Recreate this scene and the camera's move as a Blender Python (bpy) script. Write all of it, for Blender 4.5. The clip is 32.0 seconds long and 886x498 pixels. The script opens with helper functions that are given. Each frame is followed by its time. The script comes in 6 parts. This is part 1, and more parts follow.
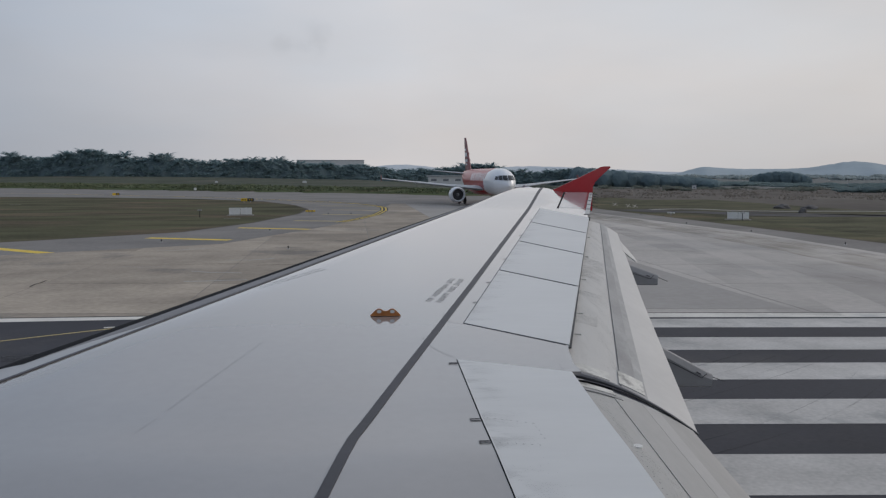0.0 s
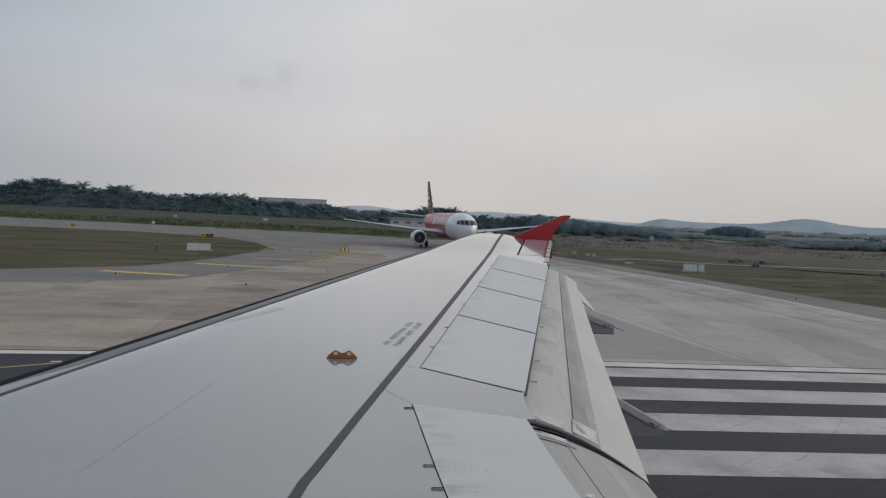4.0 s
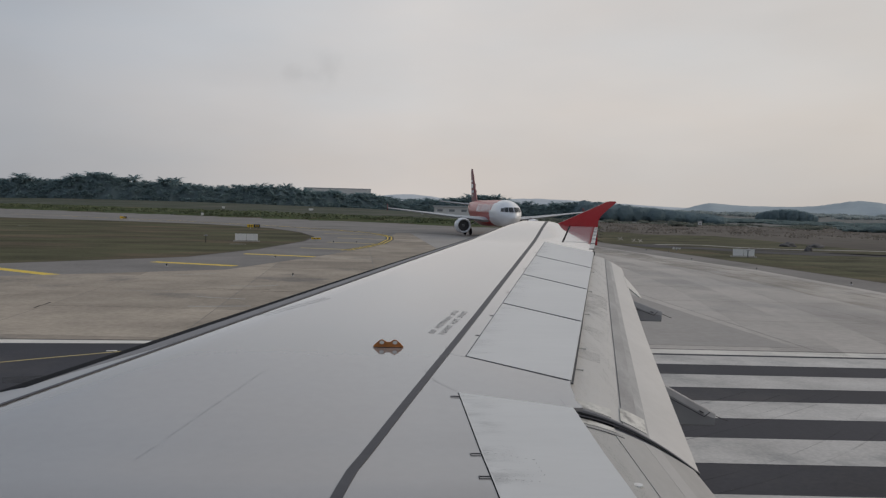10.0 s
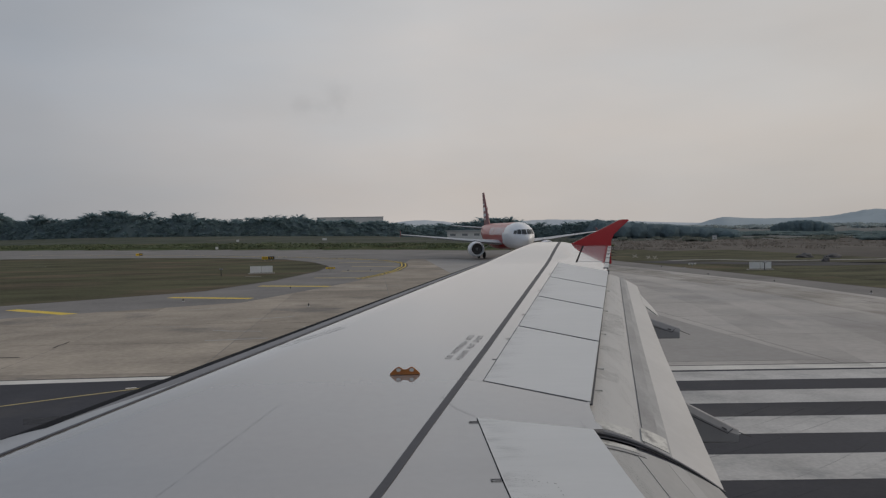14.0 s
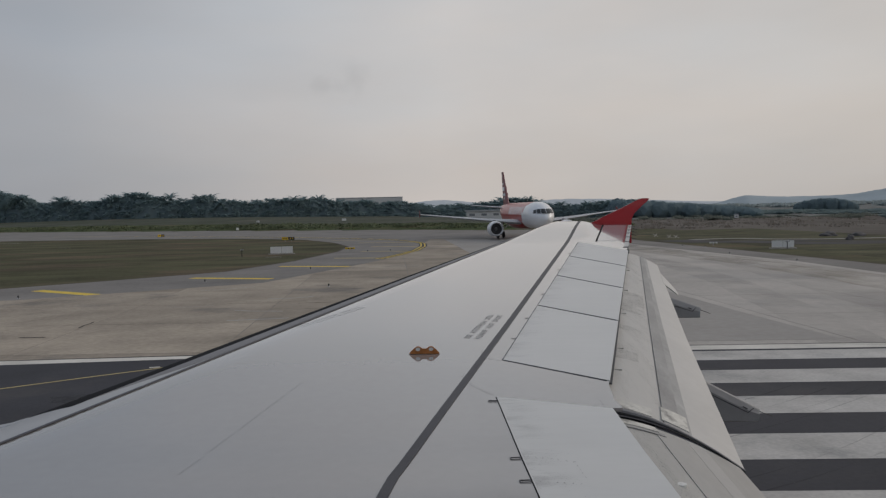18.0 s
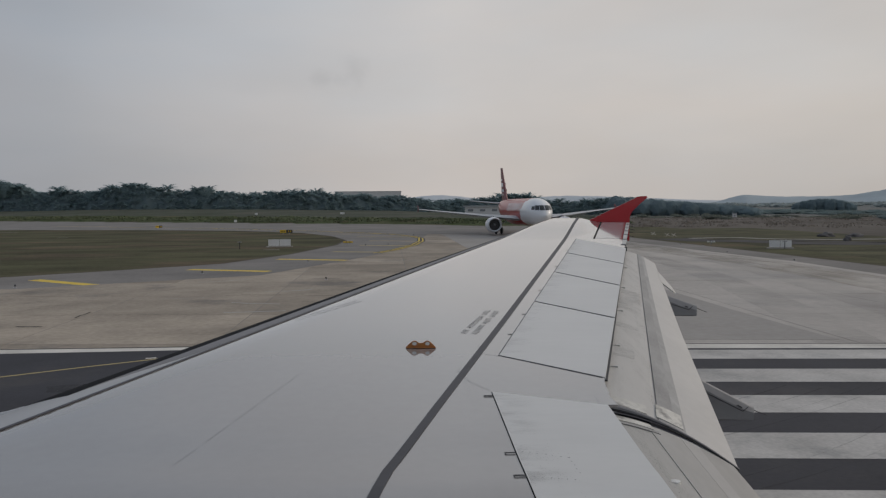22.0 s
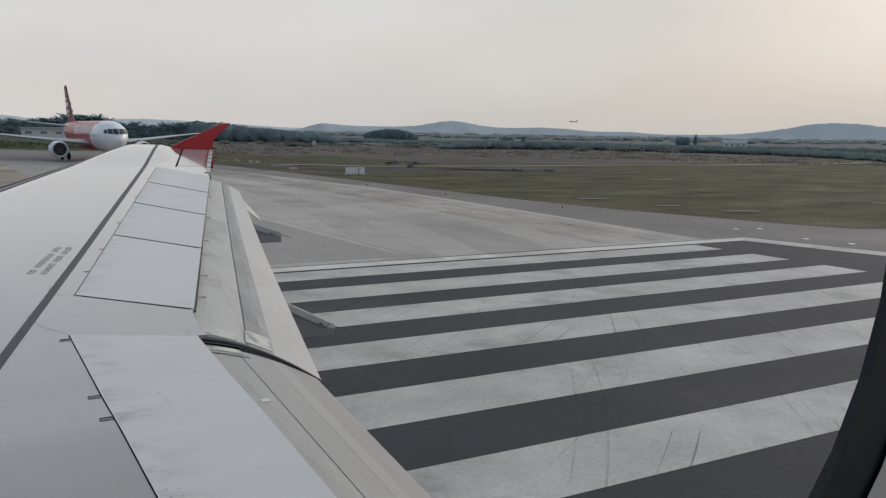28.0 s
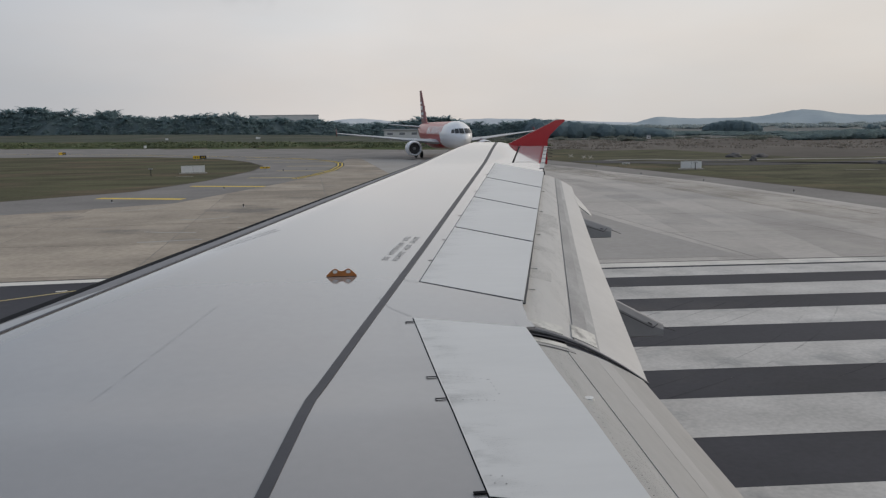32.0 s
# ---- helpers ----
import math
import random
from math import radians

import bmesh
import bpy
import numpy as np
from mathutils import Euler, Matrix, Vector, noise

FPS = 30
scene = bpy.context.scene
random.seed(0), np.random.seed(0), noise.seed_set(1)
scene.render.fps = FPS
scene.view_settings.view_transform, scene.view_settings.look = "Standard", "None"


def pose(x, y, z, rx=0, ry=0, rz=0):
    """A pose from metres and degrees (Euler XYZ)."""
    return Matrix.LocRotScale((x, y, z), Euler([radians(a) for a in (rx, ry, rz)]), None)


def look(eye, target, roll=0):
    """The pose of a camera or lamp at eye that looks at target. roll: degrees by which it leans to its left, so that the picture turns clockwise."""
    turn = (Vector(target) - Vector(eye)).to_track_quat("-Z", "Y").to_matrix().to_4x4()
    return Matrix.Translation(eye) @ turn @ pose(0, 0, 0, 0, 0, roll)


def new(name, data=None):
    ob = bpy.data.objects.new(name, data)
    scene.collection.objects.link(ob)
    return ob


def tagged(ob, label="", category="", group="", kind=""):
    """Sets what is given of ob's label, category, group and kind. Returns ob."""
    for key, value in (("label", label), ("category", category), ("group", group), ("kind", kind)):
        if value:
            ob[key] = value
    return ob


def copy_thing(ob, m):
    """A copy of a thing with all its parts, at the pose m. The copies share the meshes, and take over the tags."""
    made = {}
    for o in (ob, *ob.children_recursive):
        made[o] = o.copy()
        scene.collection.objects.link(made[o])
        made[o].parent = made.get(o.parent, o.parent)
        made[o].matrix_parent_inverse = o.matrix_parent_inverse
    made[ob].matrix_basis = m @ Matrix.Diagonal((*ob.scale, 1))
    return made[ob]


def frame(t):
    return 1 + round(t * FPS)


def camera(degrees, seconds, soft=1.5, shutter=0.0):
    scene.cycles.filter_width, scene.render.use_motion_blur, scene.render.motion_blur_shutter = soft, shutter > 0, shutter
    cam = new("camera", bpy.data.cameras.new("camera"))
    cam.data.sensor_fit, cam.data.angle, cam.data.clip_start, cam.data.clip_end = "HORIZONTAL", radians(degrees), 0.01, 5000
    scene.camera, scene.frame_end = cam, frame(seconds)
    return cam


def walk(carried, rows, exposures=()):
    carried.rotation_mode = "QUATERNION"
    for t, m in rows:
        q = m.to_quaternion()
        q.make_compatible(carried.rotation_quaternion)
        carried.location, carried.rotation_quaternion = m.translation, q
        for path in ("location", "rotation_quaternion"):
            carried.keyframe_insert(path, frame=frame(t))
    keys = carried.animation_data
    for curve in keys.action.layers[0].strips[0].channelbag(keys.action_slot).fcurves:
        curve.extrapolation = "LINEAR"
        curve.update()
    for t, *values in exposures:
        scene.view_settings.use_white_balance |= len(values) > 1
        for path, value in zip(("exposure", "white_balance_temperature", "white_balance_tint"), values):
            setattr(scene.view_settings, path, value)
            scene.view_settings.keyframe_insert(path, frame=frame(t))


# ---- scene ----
# World: x aft along the jet, y out over the starboard wing, z up; origin on the ground under the cabin window.
cam = camera(58.98, 32.0, soft=1.25)
# seconds, eye x y z, turn to the right, tilt up, lean to the left
PATH = [
    (0, -0.005, 1.655, 4.880, 6.58, -5.43, 0.03),
    (0.5, -0.002, 1.652, 4.874, 4.03, -5.31, -0.26),
    (1, -0.003, 1.655, 4.874, 3.43, -5.34, -0.41),
    (1.5, -0.006, 1.654, 4.879, 5.14, -5.27, -0.06),
    (2, -0.008, 1.660, 4.885, 6.31, -4.54, 0.22),
    (2.5, -0.004, 1.646, 4.883, 6.40, -3.52, 0.11),
    (3, -0.005, 1.630, 4.880, 7.63, -2.72, 0.94),
    (3.5, -0.004, 1.630, 4.878, 8.23, -2.43, 1.57),
    (4, -0.004, 1.629, 4.890, 9.41, -2.23, 2.13),
    (4.5, -0.003, 1.621, 4.896, 10.63, -2.37, 2.62),
    (6.5, 0.003, 1.632, 4.899, 7.72, -3.89, 1.64),
    (7, -0.003, 1.634, 4.890, 6.71, -3.79, 1.20),
    (7.5, -0.004, 1.636, 4.894, 5.10, -2.91, 1.06),
    (8, -0.007, 1.636, 4.897, 5.47, -2.83, 0.74),
    (8.5, 0.000, 1.637, 4.901, 4.89, -2.22, 0.75),
    (9, -0.006, 1.633, 4.899, 5.11, -2.10, 1.02),
    (9.5, -0.005, 1.630, 4.893, 5.77, -2.43, 1.48),
    (10, -0.005, 1.630, 4.898, 6.20, -3.22, 1.30),
    (10.5, -0.002, 1.635, 4.890, 6.25, -5.64, 1.50),
    (11, -0.004, 1.660, 4.888, 6.67, -2.50, 0.36),
    (11.5, -0.007, 1.661, 4.884, 4.68, 0.34, -0.25),
    (12, -0.006, 1.651, 4.895, 5.57, 0.99, -0.67),
    (12.5, -0.003, 1.639, 4.901, 6.57, 0.66, -0.47),
    (13, 0.011, 1.631, 4.896, 5.67, -0.36, -0.59),
    (13.5, 0.009, 1.628, 4.897, 6.88, -1.16, -0.86),
    (14, 0.006, 1.626, 4.902, 5.17, -1.41, -1.01),
    (14.5, 0.006, 1.623, 4.905, 4.09, -2.16, -1.13),
    (16.5, 0.009, 1.624, 4.899, 4.43, -2.62, -1.17),
    (17, 0.007, 1.615, 4.901, 4.77, -2.74, -1.15),
    (17.5, 0.010, 1.622, 4.898, 3.44, -2.80, -1.22),
    (18, 0.009, 1.626, 4.900, 3.73, -2.85, -1.28),
    (18.5, 0.010, 1.624, 4.900, 3.58, -2.89, -1.20),
    (19, 0.006, 1.621, 4.900, 3.74, -2.93, -0.99),
    (19.5, 0.006, 1.621, 4.903, 3.89, -2.97, -0.90),
    (20, 0.006, 1.622, 4.902, 3.77, -3.02, -0.88),
    (20.5, 0.006, 1.621, 4.903, 3.95, -3.06, -0.86),
    (21, 0.006, 1.621, 4.901, 3.84, -3.08, -0.86),
    (21.5, 0.011, 1.619, 4.902, 3.99, -3.14, -0.64),
    (22, 0.009, 1.621, 4.898, 3.88, -3.21, -0.45),
    (22.5, 0.009, 1.624, 4.898, 3.74, -3.28, -0.40),
    (23, 0.009, 1.628, 4.896, 3.92, -3.28, -0.22),
    (23.5, 0.002, 1.637, 4.895, 0.23, -3.22, -0.00),
    (24, 0.000, 1.622, 4.901, -11.23, -3.20, -0.77),
    (24.5, 0.001, 1.624, 4.896, -11.14, -3.26, -1.09),
    (25, 0.015, 1.617, 4.894, -6.99, -3.43, -0.93),
    (25.5, 0.018, 1.599, 4.906, 6.53, -3.60, 0.19),
    (26, -0.001, 1.587, 4.920, 17.74, -3.28, 1.79),
    (26.5, 0.011, 1.571, 4.926, 22.92, -4.64, 2.09),
    (28.5, -0.024, 1.547, 4.927, 34.74, -8.96, 0.83),
    (29, -0.017, 1.548, 4.923, 33.74, -9.19, 1.09),
    (29.5, -0.018, 1.554, 4.924, 31.99, -9.16, 1.16),
    (30, -0.015, 1.564, 4.924, 30.43, -9.26, 1.11),
    (30.5, -0.010, 1.585, 4.921, 28.36, -9.28, 0.82),
    (31, -0.008, 1.604, 4.921, 23.98, -9.16, 0.49),
    (31.5, 0.000, 1.609, 4.919, 16.89, -9.10, -0.42),
    (32, 0.019, 1.629, 4.918, 9.62, -8.81, -0.81),
]


def aim(x, y, z, turn, tilt, lean):
    a, b = radians(turn), radians(tilt)
    way = Vector((math.sin(a) * math.cos(b), math.cos(a) * math.cos(b), math.sin(b)))
    return look((x, y, z), Vector((x, y, z)) + way, lean)


# the clip's camera brightens and cools its picture a little at the start and again at the end
EXPOSURES = [(0, 0.4, 6330, 13), (2, 0.39, 6420, 13), (4, 0.38, 6520, 12), (7, 0.2, 6745, 13), (10, 0.34, 6745, 13), (11, 0.3, 6745, 13), (12, 0.1, 6745, 13), (14, 0.14, 6745, 13), (19, 0.19, 6750, 13), (23, 0.19, 6750, 13), (24, 0.24, 6750, 13), (25, 0.5, 6750, 13), (26, 0.24, 6615, 12), (28.5, 0.53, 6540, 11), (30, 0.53, 6555, 11), (32, 0.53, 6650, 12)]
walk(cam, [(r[0], aim(*r[1:])) for r in PATH], EXPOSURES)

# ---- light ----
world = bpy.data.worlds.new("sky")
scene.world = world
world.use_nodes = True
wn, wl = world.node_tree.nodes, world.node_tree.links
wn.clear()
SUN_TURN, SUN_RISE = 75.0, 24.0   # bearing clockwise from +y, height in degrees


sky = wn.new("ShaderNodeTexSky")
sky.sky_type, sky.sun_disc = "NISHITA", False
sky.sun_elevation, sky.sun_rotation = radians(SUN_RISE), radians(SUN_TURN)
sky.air_density, sky.dust_density, sky.ozone_density = 1.0, 6.0, 1.0
coord = wn.new("ShaderNodeTexCoord")
split = wn.new("ShaderNodeSeparateXYZ")
wl.new(coord.outputs["Generated"], split.inputs[0])
# hazy cloud deck: cool grey away from the sun, warmer towards it, with soft lumps
turn = wn.new("ShaderNodeVectorMath"); turn.operation = "DOT_PRODUCT"
turn.inputs[1].default_value = (math.sin(radians(SUN_TURN)), math.cos(radians(SUN_TURN)), 0.0)
wl.new(coord.outputs["Generated"], turn.inputs[0])
side = wn.new("ShaderNodeValToRGB")
side.color_ramp.elements[0].position, side.color_ramp.elements[0].color = 0.12, (0.27, 0.31, 0.38, 1)
side.color_ramp.elements[1].position, side.color_ramp.elements[1].color = 0.97, (0.500, 0.490, 0.476, 1)
mid = side.color_ramp.elements.new(0.44); mid.color = (0.362, 0.388, 0.425, 1)
mid = side.color_ramp.elements.new(0.66); mid.color = (0.575, 0.565, 0.56, 1)
half = wn.new("ShaderNodeMath"); half.operation = "MULTIPLY_ADD"
half.inputs[1].default_value, half.inputs[2].default_value = 0.5, 0.5
wl.new(turn.outputs["Value"], half.inputs[0]); wl.new(half.outputs[0], side.inputs[0])
stretch = wn.new("ShaderNodeMapping"); stretch.inputs["Scale"].default_value = (1.0, 1.0, 3.2)
wl.new(coord.outputs["Generated"], stretch.inputs[0])
lumps = wn.new("ShaderNodeTexNoise")
lumps.inputs["Scale"].default_value, lumps.inputs["Detail"].default_value, lumps.inputs["Roughness"].default_value = 1.9, 5.0, 0.48
wl.new(stretch.outputs[0], lumps.inputs["Vector"])
gain = wn.new("ShaderNodeMapRange")
gain.inputs["From Min"].default_value, gain.inputs["From Max"].default_value = 0.3, 0.7
gain.inputs["To Min"].default_value, gain.inputs["To Max"].default_value = 0.92, 1.08
wl.new(lumps.outputs["Fac"], gain.inputs["Value"])
rise = wn.new("ShaderNodeMapRange")
rise.inputs["From Min"].default_value, rise.inputs["From Max"].default_value = 0.0, 0.45
rise.inputs["To Min"].default_value, rise.inputs["To Max"].default_value = 0.98, 1.08
wl.new(split.outputs["Z"], rise.inputs["Value"])
both = wn.new("ShaderNodeMath"); both.operation = "MULTIPLY"
wl.new(gain.outputs[0], both.inputs[0]); wl.new(rise.outputs[0], both.inputs[1])
# the haze thins overhead
thin = wn.new("ShaderNodeMapRange"); thin.interpolation_type = "SMOOTHSTEP"
thin.inputs["From Min"].default_value, thin.inputs["From Max"].default_value = 0.36, 0.80
thin.inputs["To Min"].default_value, thin.inputs["To Max"].default_value = 1.0, 0.80
wl.new(split.outputs["Z"], thin.inputs["Value"])
deep = wn.new("ShaderNodeMath"); deep.operation = "MULTIPLY"
wl.new(both.outputs[0], deep.inputs[0]); wl.new(thin.outputs[0], deep.inputs[1])
# a little warmer along the horizon, bluer higher up, with bluish breaks in the deck
cool = wn.new("ShaderNodeValToRGB")
cool.color_ramp.elements[0].position, cool.color_ramp.elements[0].color = 0.0, (0.992, 0.972, 0.943, 1)
cool.color_ramp.elements[1].position, cool.color_ramp.elements[1].color = 0.42, (0.900, 0.970, 1.018, 1)
top = cool.color_ramp.elements.new(0.80); top.color = (0.84, 0.945, 1.05, 1)
breaks = wn.new("ShaderNodeTexNoise")
breaks.inputs["Scale"].default_value, breaks.inputs["Detail"].default_value, breaks.inputs["Roughness"].default_value = 3.4, 4.0, 0.5
wl.new(stretch.outputs[0], breaks.inputs["Vector"])
height = wn.new("ShaderNodeMath"); height.operation = "MULTIPLY_ADD"; height.inputs[1].default_value = 0.55
lower = wn.new("ShaderNodeMath"); lower.operation = "ADD"; lower.inputs[1].default_value = -0.26
wl.new(breaks.outputs["Fac"], height.inputs[0]); wl.new(split.outputs["Z"], height.inputs[2])
wl.new(height.outputs[0], lower.inputs[0]); wl.new(lower.outputs[0], cool.inputs[0])
tinted = wn.new("ShaderNodeVectorMath"); tinted.operation = "MULTIPLY"
wl.new(side.outputs[0], tinted.inputs[0]); wl.new(cool.outputs[0], tinted.inputs[1])
# one small dark wisp of cloud in two ragged lobes
ragged = wn.new("ShaderNodeTexNoise"); ragged.inputs["Scale"].default_value, ragged.inputs["Detail"].default_value = 26.0, 5.0
wl.new(coord.outputs["Generated"], ragged.inputs["Vector"])
dim = None
for turn_deg, rise_deg, wide, high, depth in ((-4.4, 8.95, 2.0, 0.75, 0.075), (-2.35, 9.4, 1.25, 1.15, 0.085)):
    a, e = radians(turn_deg), radians(rise_deg)
    away = wn.new("ShaderNodeVectorMath"); away.operation = "SUBTRACT"
    away.inputs[1].default_value = (math.sin(a) * math.cos(e), math.cos(a) * math.cos(e), math.sin(e))
    wl.new(coord.outputs["Generated"], away.inputs[0])
    shape = wn.new("ShaderNodeVectorMath"); shape.operation = "MULTIPLY"
    shape.inputs[1].default_value = (1 / radians(wide), 1 / radians(wide), 1 / radians(high))
    wl.new(away.outputs[0], shape.inputs[0])
    far_off = wn.new("ShaderNodeVectorMath"); far_off.operation = "LENGTH"
    wl.new(shape.outputs[0], far_off.inputs[0])
    frayed = wn.new("ShaderNodeMath"); frayed.operation = "MULTIPLY_ADD"; frayed.inputs[1].default_value = 2.6
    wl.new(ragged.outputs["Fac"], frayed.inputs[0]); wl.new(far_off.outputs["Value"], frayed.inputs[2])
    lobe = wn.new("ShaderNodeMapRange"); lobe.interpolation_type = "SMOOTHSTEP"
    lobe.inputs["From Min"].default_value, lobe.inputs["From Max"].default_value = 1.3, 2.5
    lobe.inputs["To Min"].default_value, lobe.inputs["To Max"].default_value = 1 - depth, 1.0
    wl.new(frayed.outputs[0], lobe.inputs["Value"])
    if dim is None:
        dim = lobe
    else:
        pair = wn.new("ShaderNodeMath"); pair.operation = "MULTIPLY"
        wl.new(dim.outputs[0], pair.inputs[0]); wl.new(lobe.outputs[0], pair.inputs[1])
        dim = pair
shaded = wn.new("ShaderNodeMath"); shaded.operation = "MULTIPLY"
wl.new(deep.outputs[0], shaded.inputs[0]); wl.new(dim.outputs[0], shaded.inputs[1])
both = shaded
deck = wn.new("ShaderNodeVectorMath"); deck.operation = "SCALE"
wl.new(tinted.outputs[0], deck.inputs[0]); wl.new(both.outputs[0], deck.inputs["Scale"])
back_sky, back_deck = wn.new("ShaderNodeBackground"), wn.new("ShaderNodeBackground")
back_sky.inputs["Strength"].default_value, back_deck.inputs["Strength"].default_value = 0.05, 0.95
wl.new(sky.outputs[0], back_sky.inputs["Color"]); wl.new(deck.outputs[0], back_deck.inputs["Color"])
blend, wout = wn.new("ShaderNodeMixShader"), wn.new("ShaderNodeOutputWorld")
blend.inputs[0].default_value = 0.88
wl.new(back_sky.outputs[0], blend.inputs[1]); wl.new(back_deck.outputs[0], blend.inputs[2])
wl.new(blend.outputs[0], wout.inputs[0])

sun = new("sun", bpy.data.lights.new("sun", "SUN"))
sun.data.energy, sun.data.angle, sun.data.color = 0.6, radians(25), (1.0, 0.93, 0.84)
sun_way = Vector((math.sin(radians(SUN_TURN)) * math.cos(radians(SUN_RISE)), math.cos(radians(SUN_TURN)) * math.cos(radians(SUN_RISE)), math.sin(radians(SUN_RISE))))
sun.matrix_world = look((0, 0, 60), Vector((0, 0, 60)) - sun_way)


# ---- materials ----
def surface(name, colour, rough=0.6, metal=0.0, vary=0.15, scale=1.0, fine=30.0, bump=0.0, second=None, patch=0.0, per_object=0.0, stretch=(1, 1, 1), coat=0.0, spec=0.5):
    """Colour with broad stains (scale, per metre), fine grain, optional second colour in patches and bump."""
    m = bpy.data.materials.new(name)
    m.use_nodes = True
    n, l = m.node_tree.nodes, m.node_tree.links
    b = n["Principled BSDF"]
    b.inputs["Roughness"].default_value, b.inputs["Metallic"].default_value = rough, metal
    b.inputs["Coat Weight"].default_value, b.inputs["Specular IOR Level"].default_value = coat, spec
    co = n.new("ShaderNodeNewGeometry")
    mp = n.new("ShaderNodeMapping"); mp.inputs["Scale"].default_value = stretch
    l.new(co.outputs["Position"], mp.inputs[0])
    broad, grain = n.new("ShaderNodeTexNoise"), n.new("ShaderNodeTexNoise")
    broad.inputs["Scale"].default_value, broad.inputs["Detail"].default_value, broad.inputs["Roughness"].default_value = scale, 6.0, 0.6
    grain.inputs["Scale"].default_value, grain.inputs["Detail"].default_value = fine, 3.0
    l.new(mp.outputs[0], broad.inputs["Vector"]); l.new(mp.outputs[0], grain.inputs["Vector"])
    add = n.new("ShaderNodeMath"); add.operation = "MULTIPLY_ADD"; add.inputs[1].default_value = 0.45
    l.new(grain.outputs["Fac"], add.inputs[0]); l.new(broad.outputs["Fac"], add.inputs[2])
    rng = n.new("ShaderNodeMapRange")
    rng.inputs["From Min"].default_value, rng.inputs["From Max"].default_value = 0.42, 1.02
    rng.inputs["To Min"].default_value, rng.inputs["To Max"].default_value = 1 - vary, 1 + vary
    l.new(add.outputs[0], rng.inputs["Value"])
    base = n.new("ShaderNodeRGB"); base.outputs[0].default_value = (*colour, 1)
    top = base.outputs[0]
    if second:
        mix = n.new("ShaderNodeMix"); mix.data_type = "RGBA"
        mix.inputs["B"].default_value = (*second, 1)
        pr = n.new("ShaderNodeMapRange")
        pr.inputs["From Min"].default_value, pr.inputs["From Max"].default_value = 0.56 - patch, 0.66 - patch
        pn = n.new("ShaderNodeTexNoise"); pn.inputs["Scale"].default_value, pn.inputs["Detail"].default_value = scale * 0.6, 8.0
        pn.inputs["Roughness"].default_value = 0.65
        l.new(mp.outputs[0], pn.inputs["Vector"]); l.new(pn.outputs["Fac"], pr.inputs["Value"])
        l.new(pr.outputs[0], mix.inputs["Factor"]); l.new(top, mix.inputs["A"])
        top = mix.outputs["Result"]
    sc = n.new("ShaderNodeVectorMath"); sc.operation = "SCALE"
    l.new(top, sc.inputs[0]); l.new(rng.outputs[0], sc.inputs["Scale"])
    top = sc.outputs[0]
    if per_object:
        info = n.new("ShaderNodeObjectInfo")
        r2 = n.new("ShaderNodeMapRange")
        r2.inputs["To Min"].default_value, r2.inputs["To Max"].default_value = 1 - per_object, 1 + per_object
        l.new(info.outputs["Random"], r2.inputs["Value"])
        s2 = n.new("ShaderNodeVectorMath"); s2.operation = "SCALE"
        l.new(top, s2.inputs[0]); l.new(r2.outputs[0], s2.inputs["Scale"])
        top = s2.outputs[0]
    l.new(top, b.inputs["Base Color"])
    if bump:
        bp = n.new("ShaderNodeBump"); bp.inputs["Strength"].default_value, bp.inputs["Distance"].default_value = 0.6, bump
        l.new(add.outputs[0], bp.inputs["Height"]); l.new(bp.outputs[0], b.inputs["Normal"])
    return m


WING = surface("wing_grey_paint", (0.258, 0.246, 0.243), 0.10, vary=0.06, scale=0.7, fine=14, coat=1.0, spec=0.6)
AILERON = surface("aileron_paint", (0.44, 0.445, 0.455), 0.12, vary=0.05, scale=0.9, fine=14, coat=0.45, spec=0.5)
PANEL = surface("spoiler_pale_paint", (0.622, 0.617, 0.602), 0.34, vary=0.05, scale=1.4, fine=10, second=(0.48, 0.475, 0.47), patch=-0.06, stretch=(0.35, 1.6, 1))
FLAP = surface("flap_weathered_paint", (0.505, 0.488, 0.464), 0.5, vary=0.05, scale=3.0, fine=45, second=(0.485, 0.468, 0.445), patch=-0.02, stretch=(1, 0.35, 1))
FLAP_INNER = surface("inner_flap_paint", (0.405, 0.396, 0.380), 0.5, vary=0.10, scale=3.0, fine=45, second=(0.375, 0.366, 0.352), patch=-0.02, stretch=(1, 0.35, 1))
FAIRING = surface("fairing_grey", (0.25, 0.25, 0.257), 0.5, vary=0.12, scale=2, fine=14)
FLAP_BAND = surface("flap_rubbed_metal", (0.262, 0.257, 0.255), 0.45, metal=0.1, vary=0.34, scale=1.8, fine=40, second=(0.30, 0.298, 0.297), patch=0.02, stretch=(1.6, 0.8, 1))
FLAP_WORN = surface("flap_worn_band", (0.325, 0.322, 0.318), 0.5, vary=0.26, scale=4.0, fine=50, second=(0.43, 0.426, 0.418), patch=0.02, stretch=(1.6, 0.7, 1))
# shading of the inner flap's bends, put into three paint tones
FLAP_MID = surface("flap_mid_facet_shade", (0.362, 0.354, 0.342), 0.5, vary=0.10, scale=2.0, fine=14, stretch=(1.6, 0.6, 1))
FLAP_PALE = surface("flap_pale_facet_shade", (0.392, 0.385, 0.376), 0.5, vary=0.10, scale=2.0, fine=14, stretch=(1.6, 0.6, 1))
FLAP_TAIL = surface("flap_tail_facet_shade", (0.340, 0.332, 0.322), 0.5, vary=0.12, scale=2.2, fine=14, stretch=(2.0, 0.5, 1))
SEAL = surface("grey_rubber", (0.135, 0.135, 0.145), 0.4, vary=0.2, scale=6, fine=50)
SLAT_DULL = surface("slat_dull_metal", (0.25, 0.243, 0.248), 0.6, vary=0.1, scale=2, fine=20, spec=0.2)
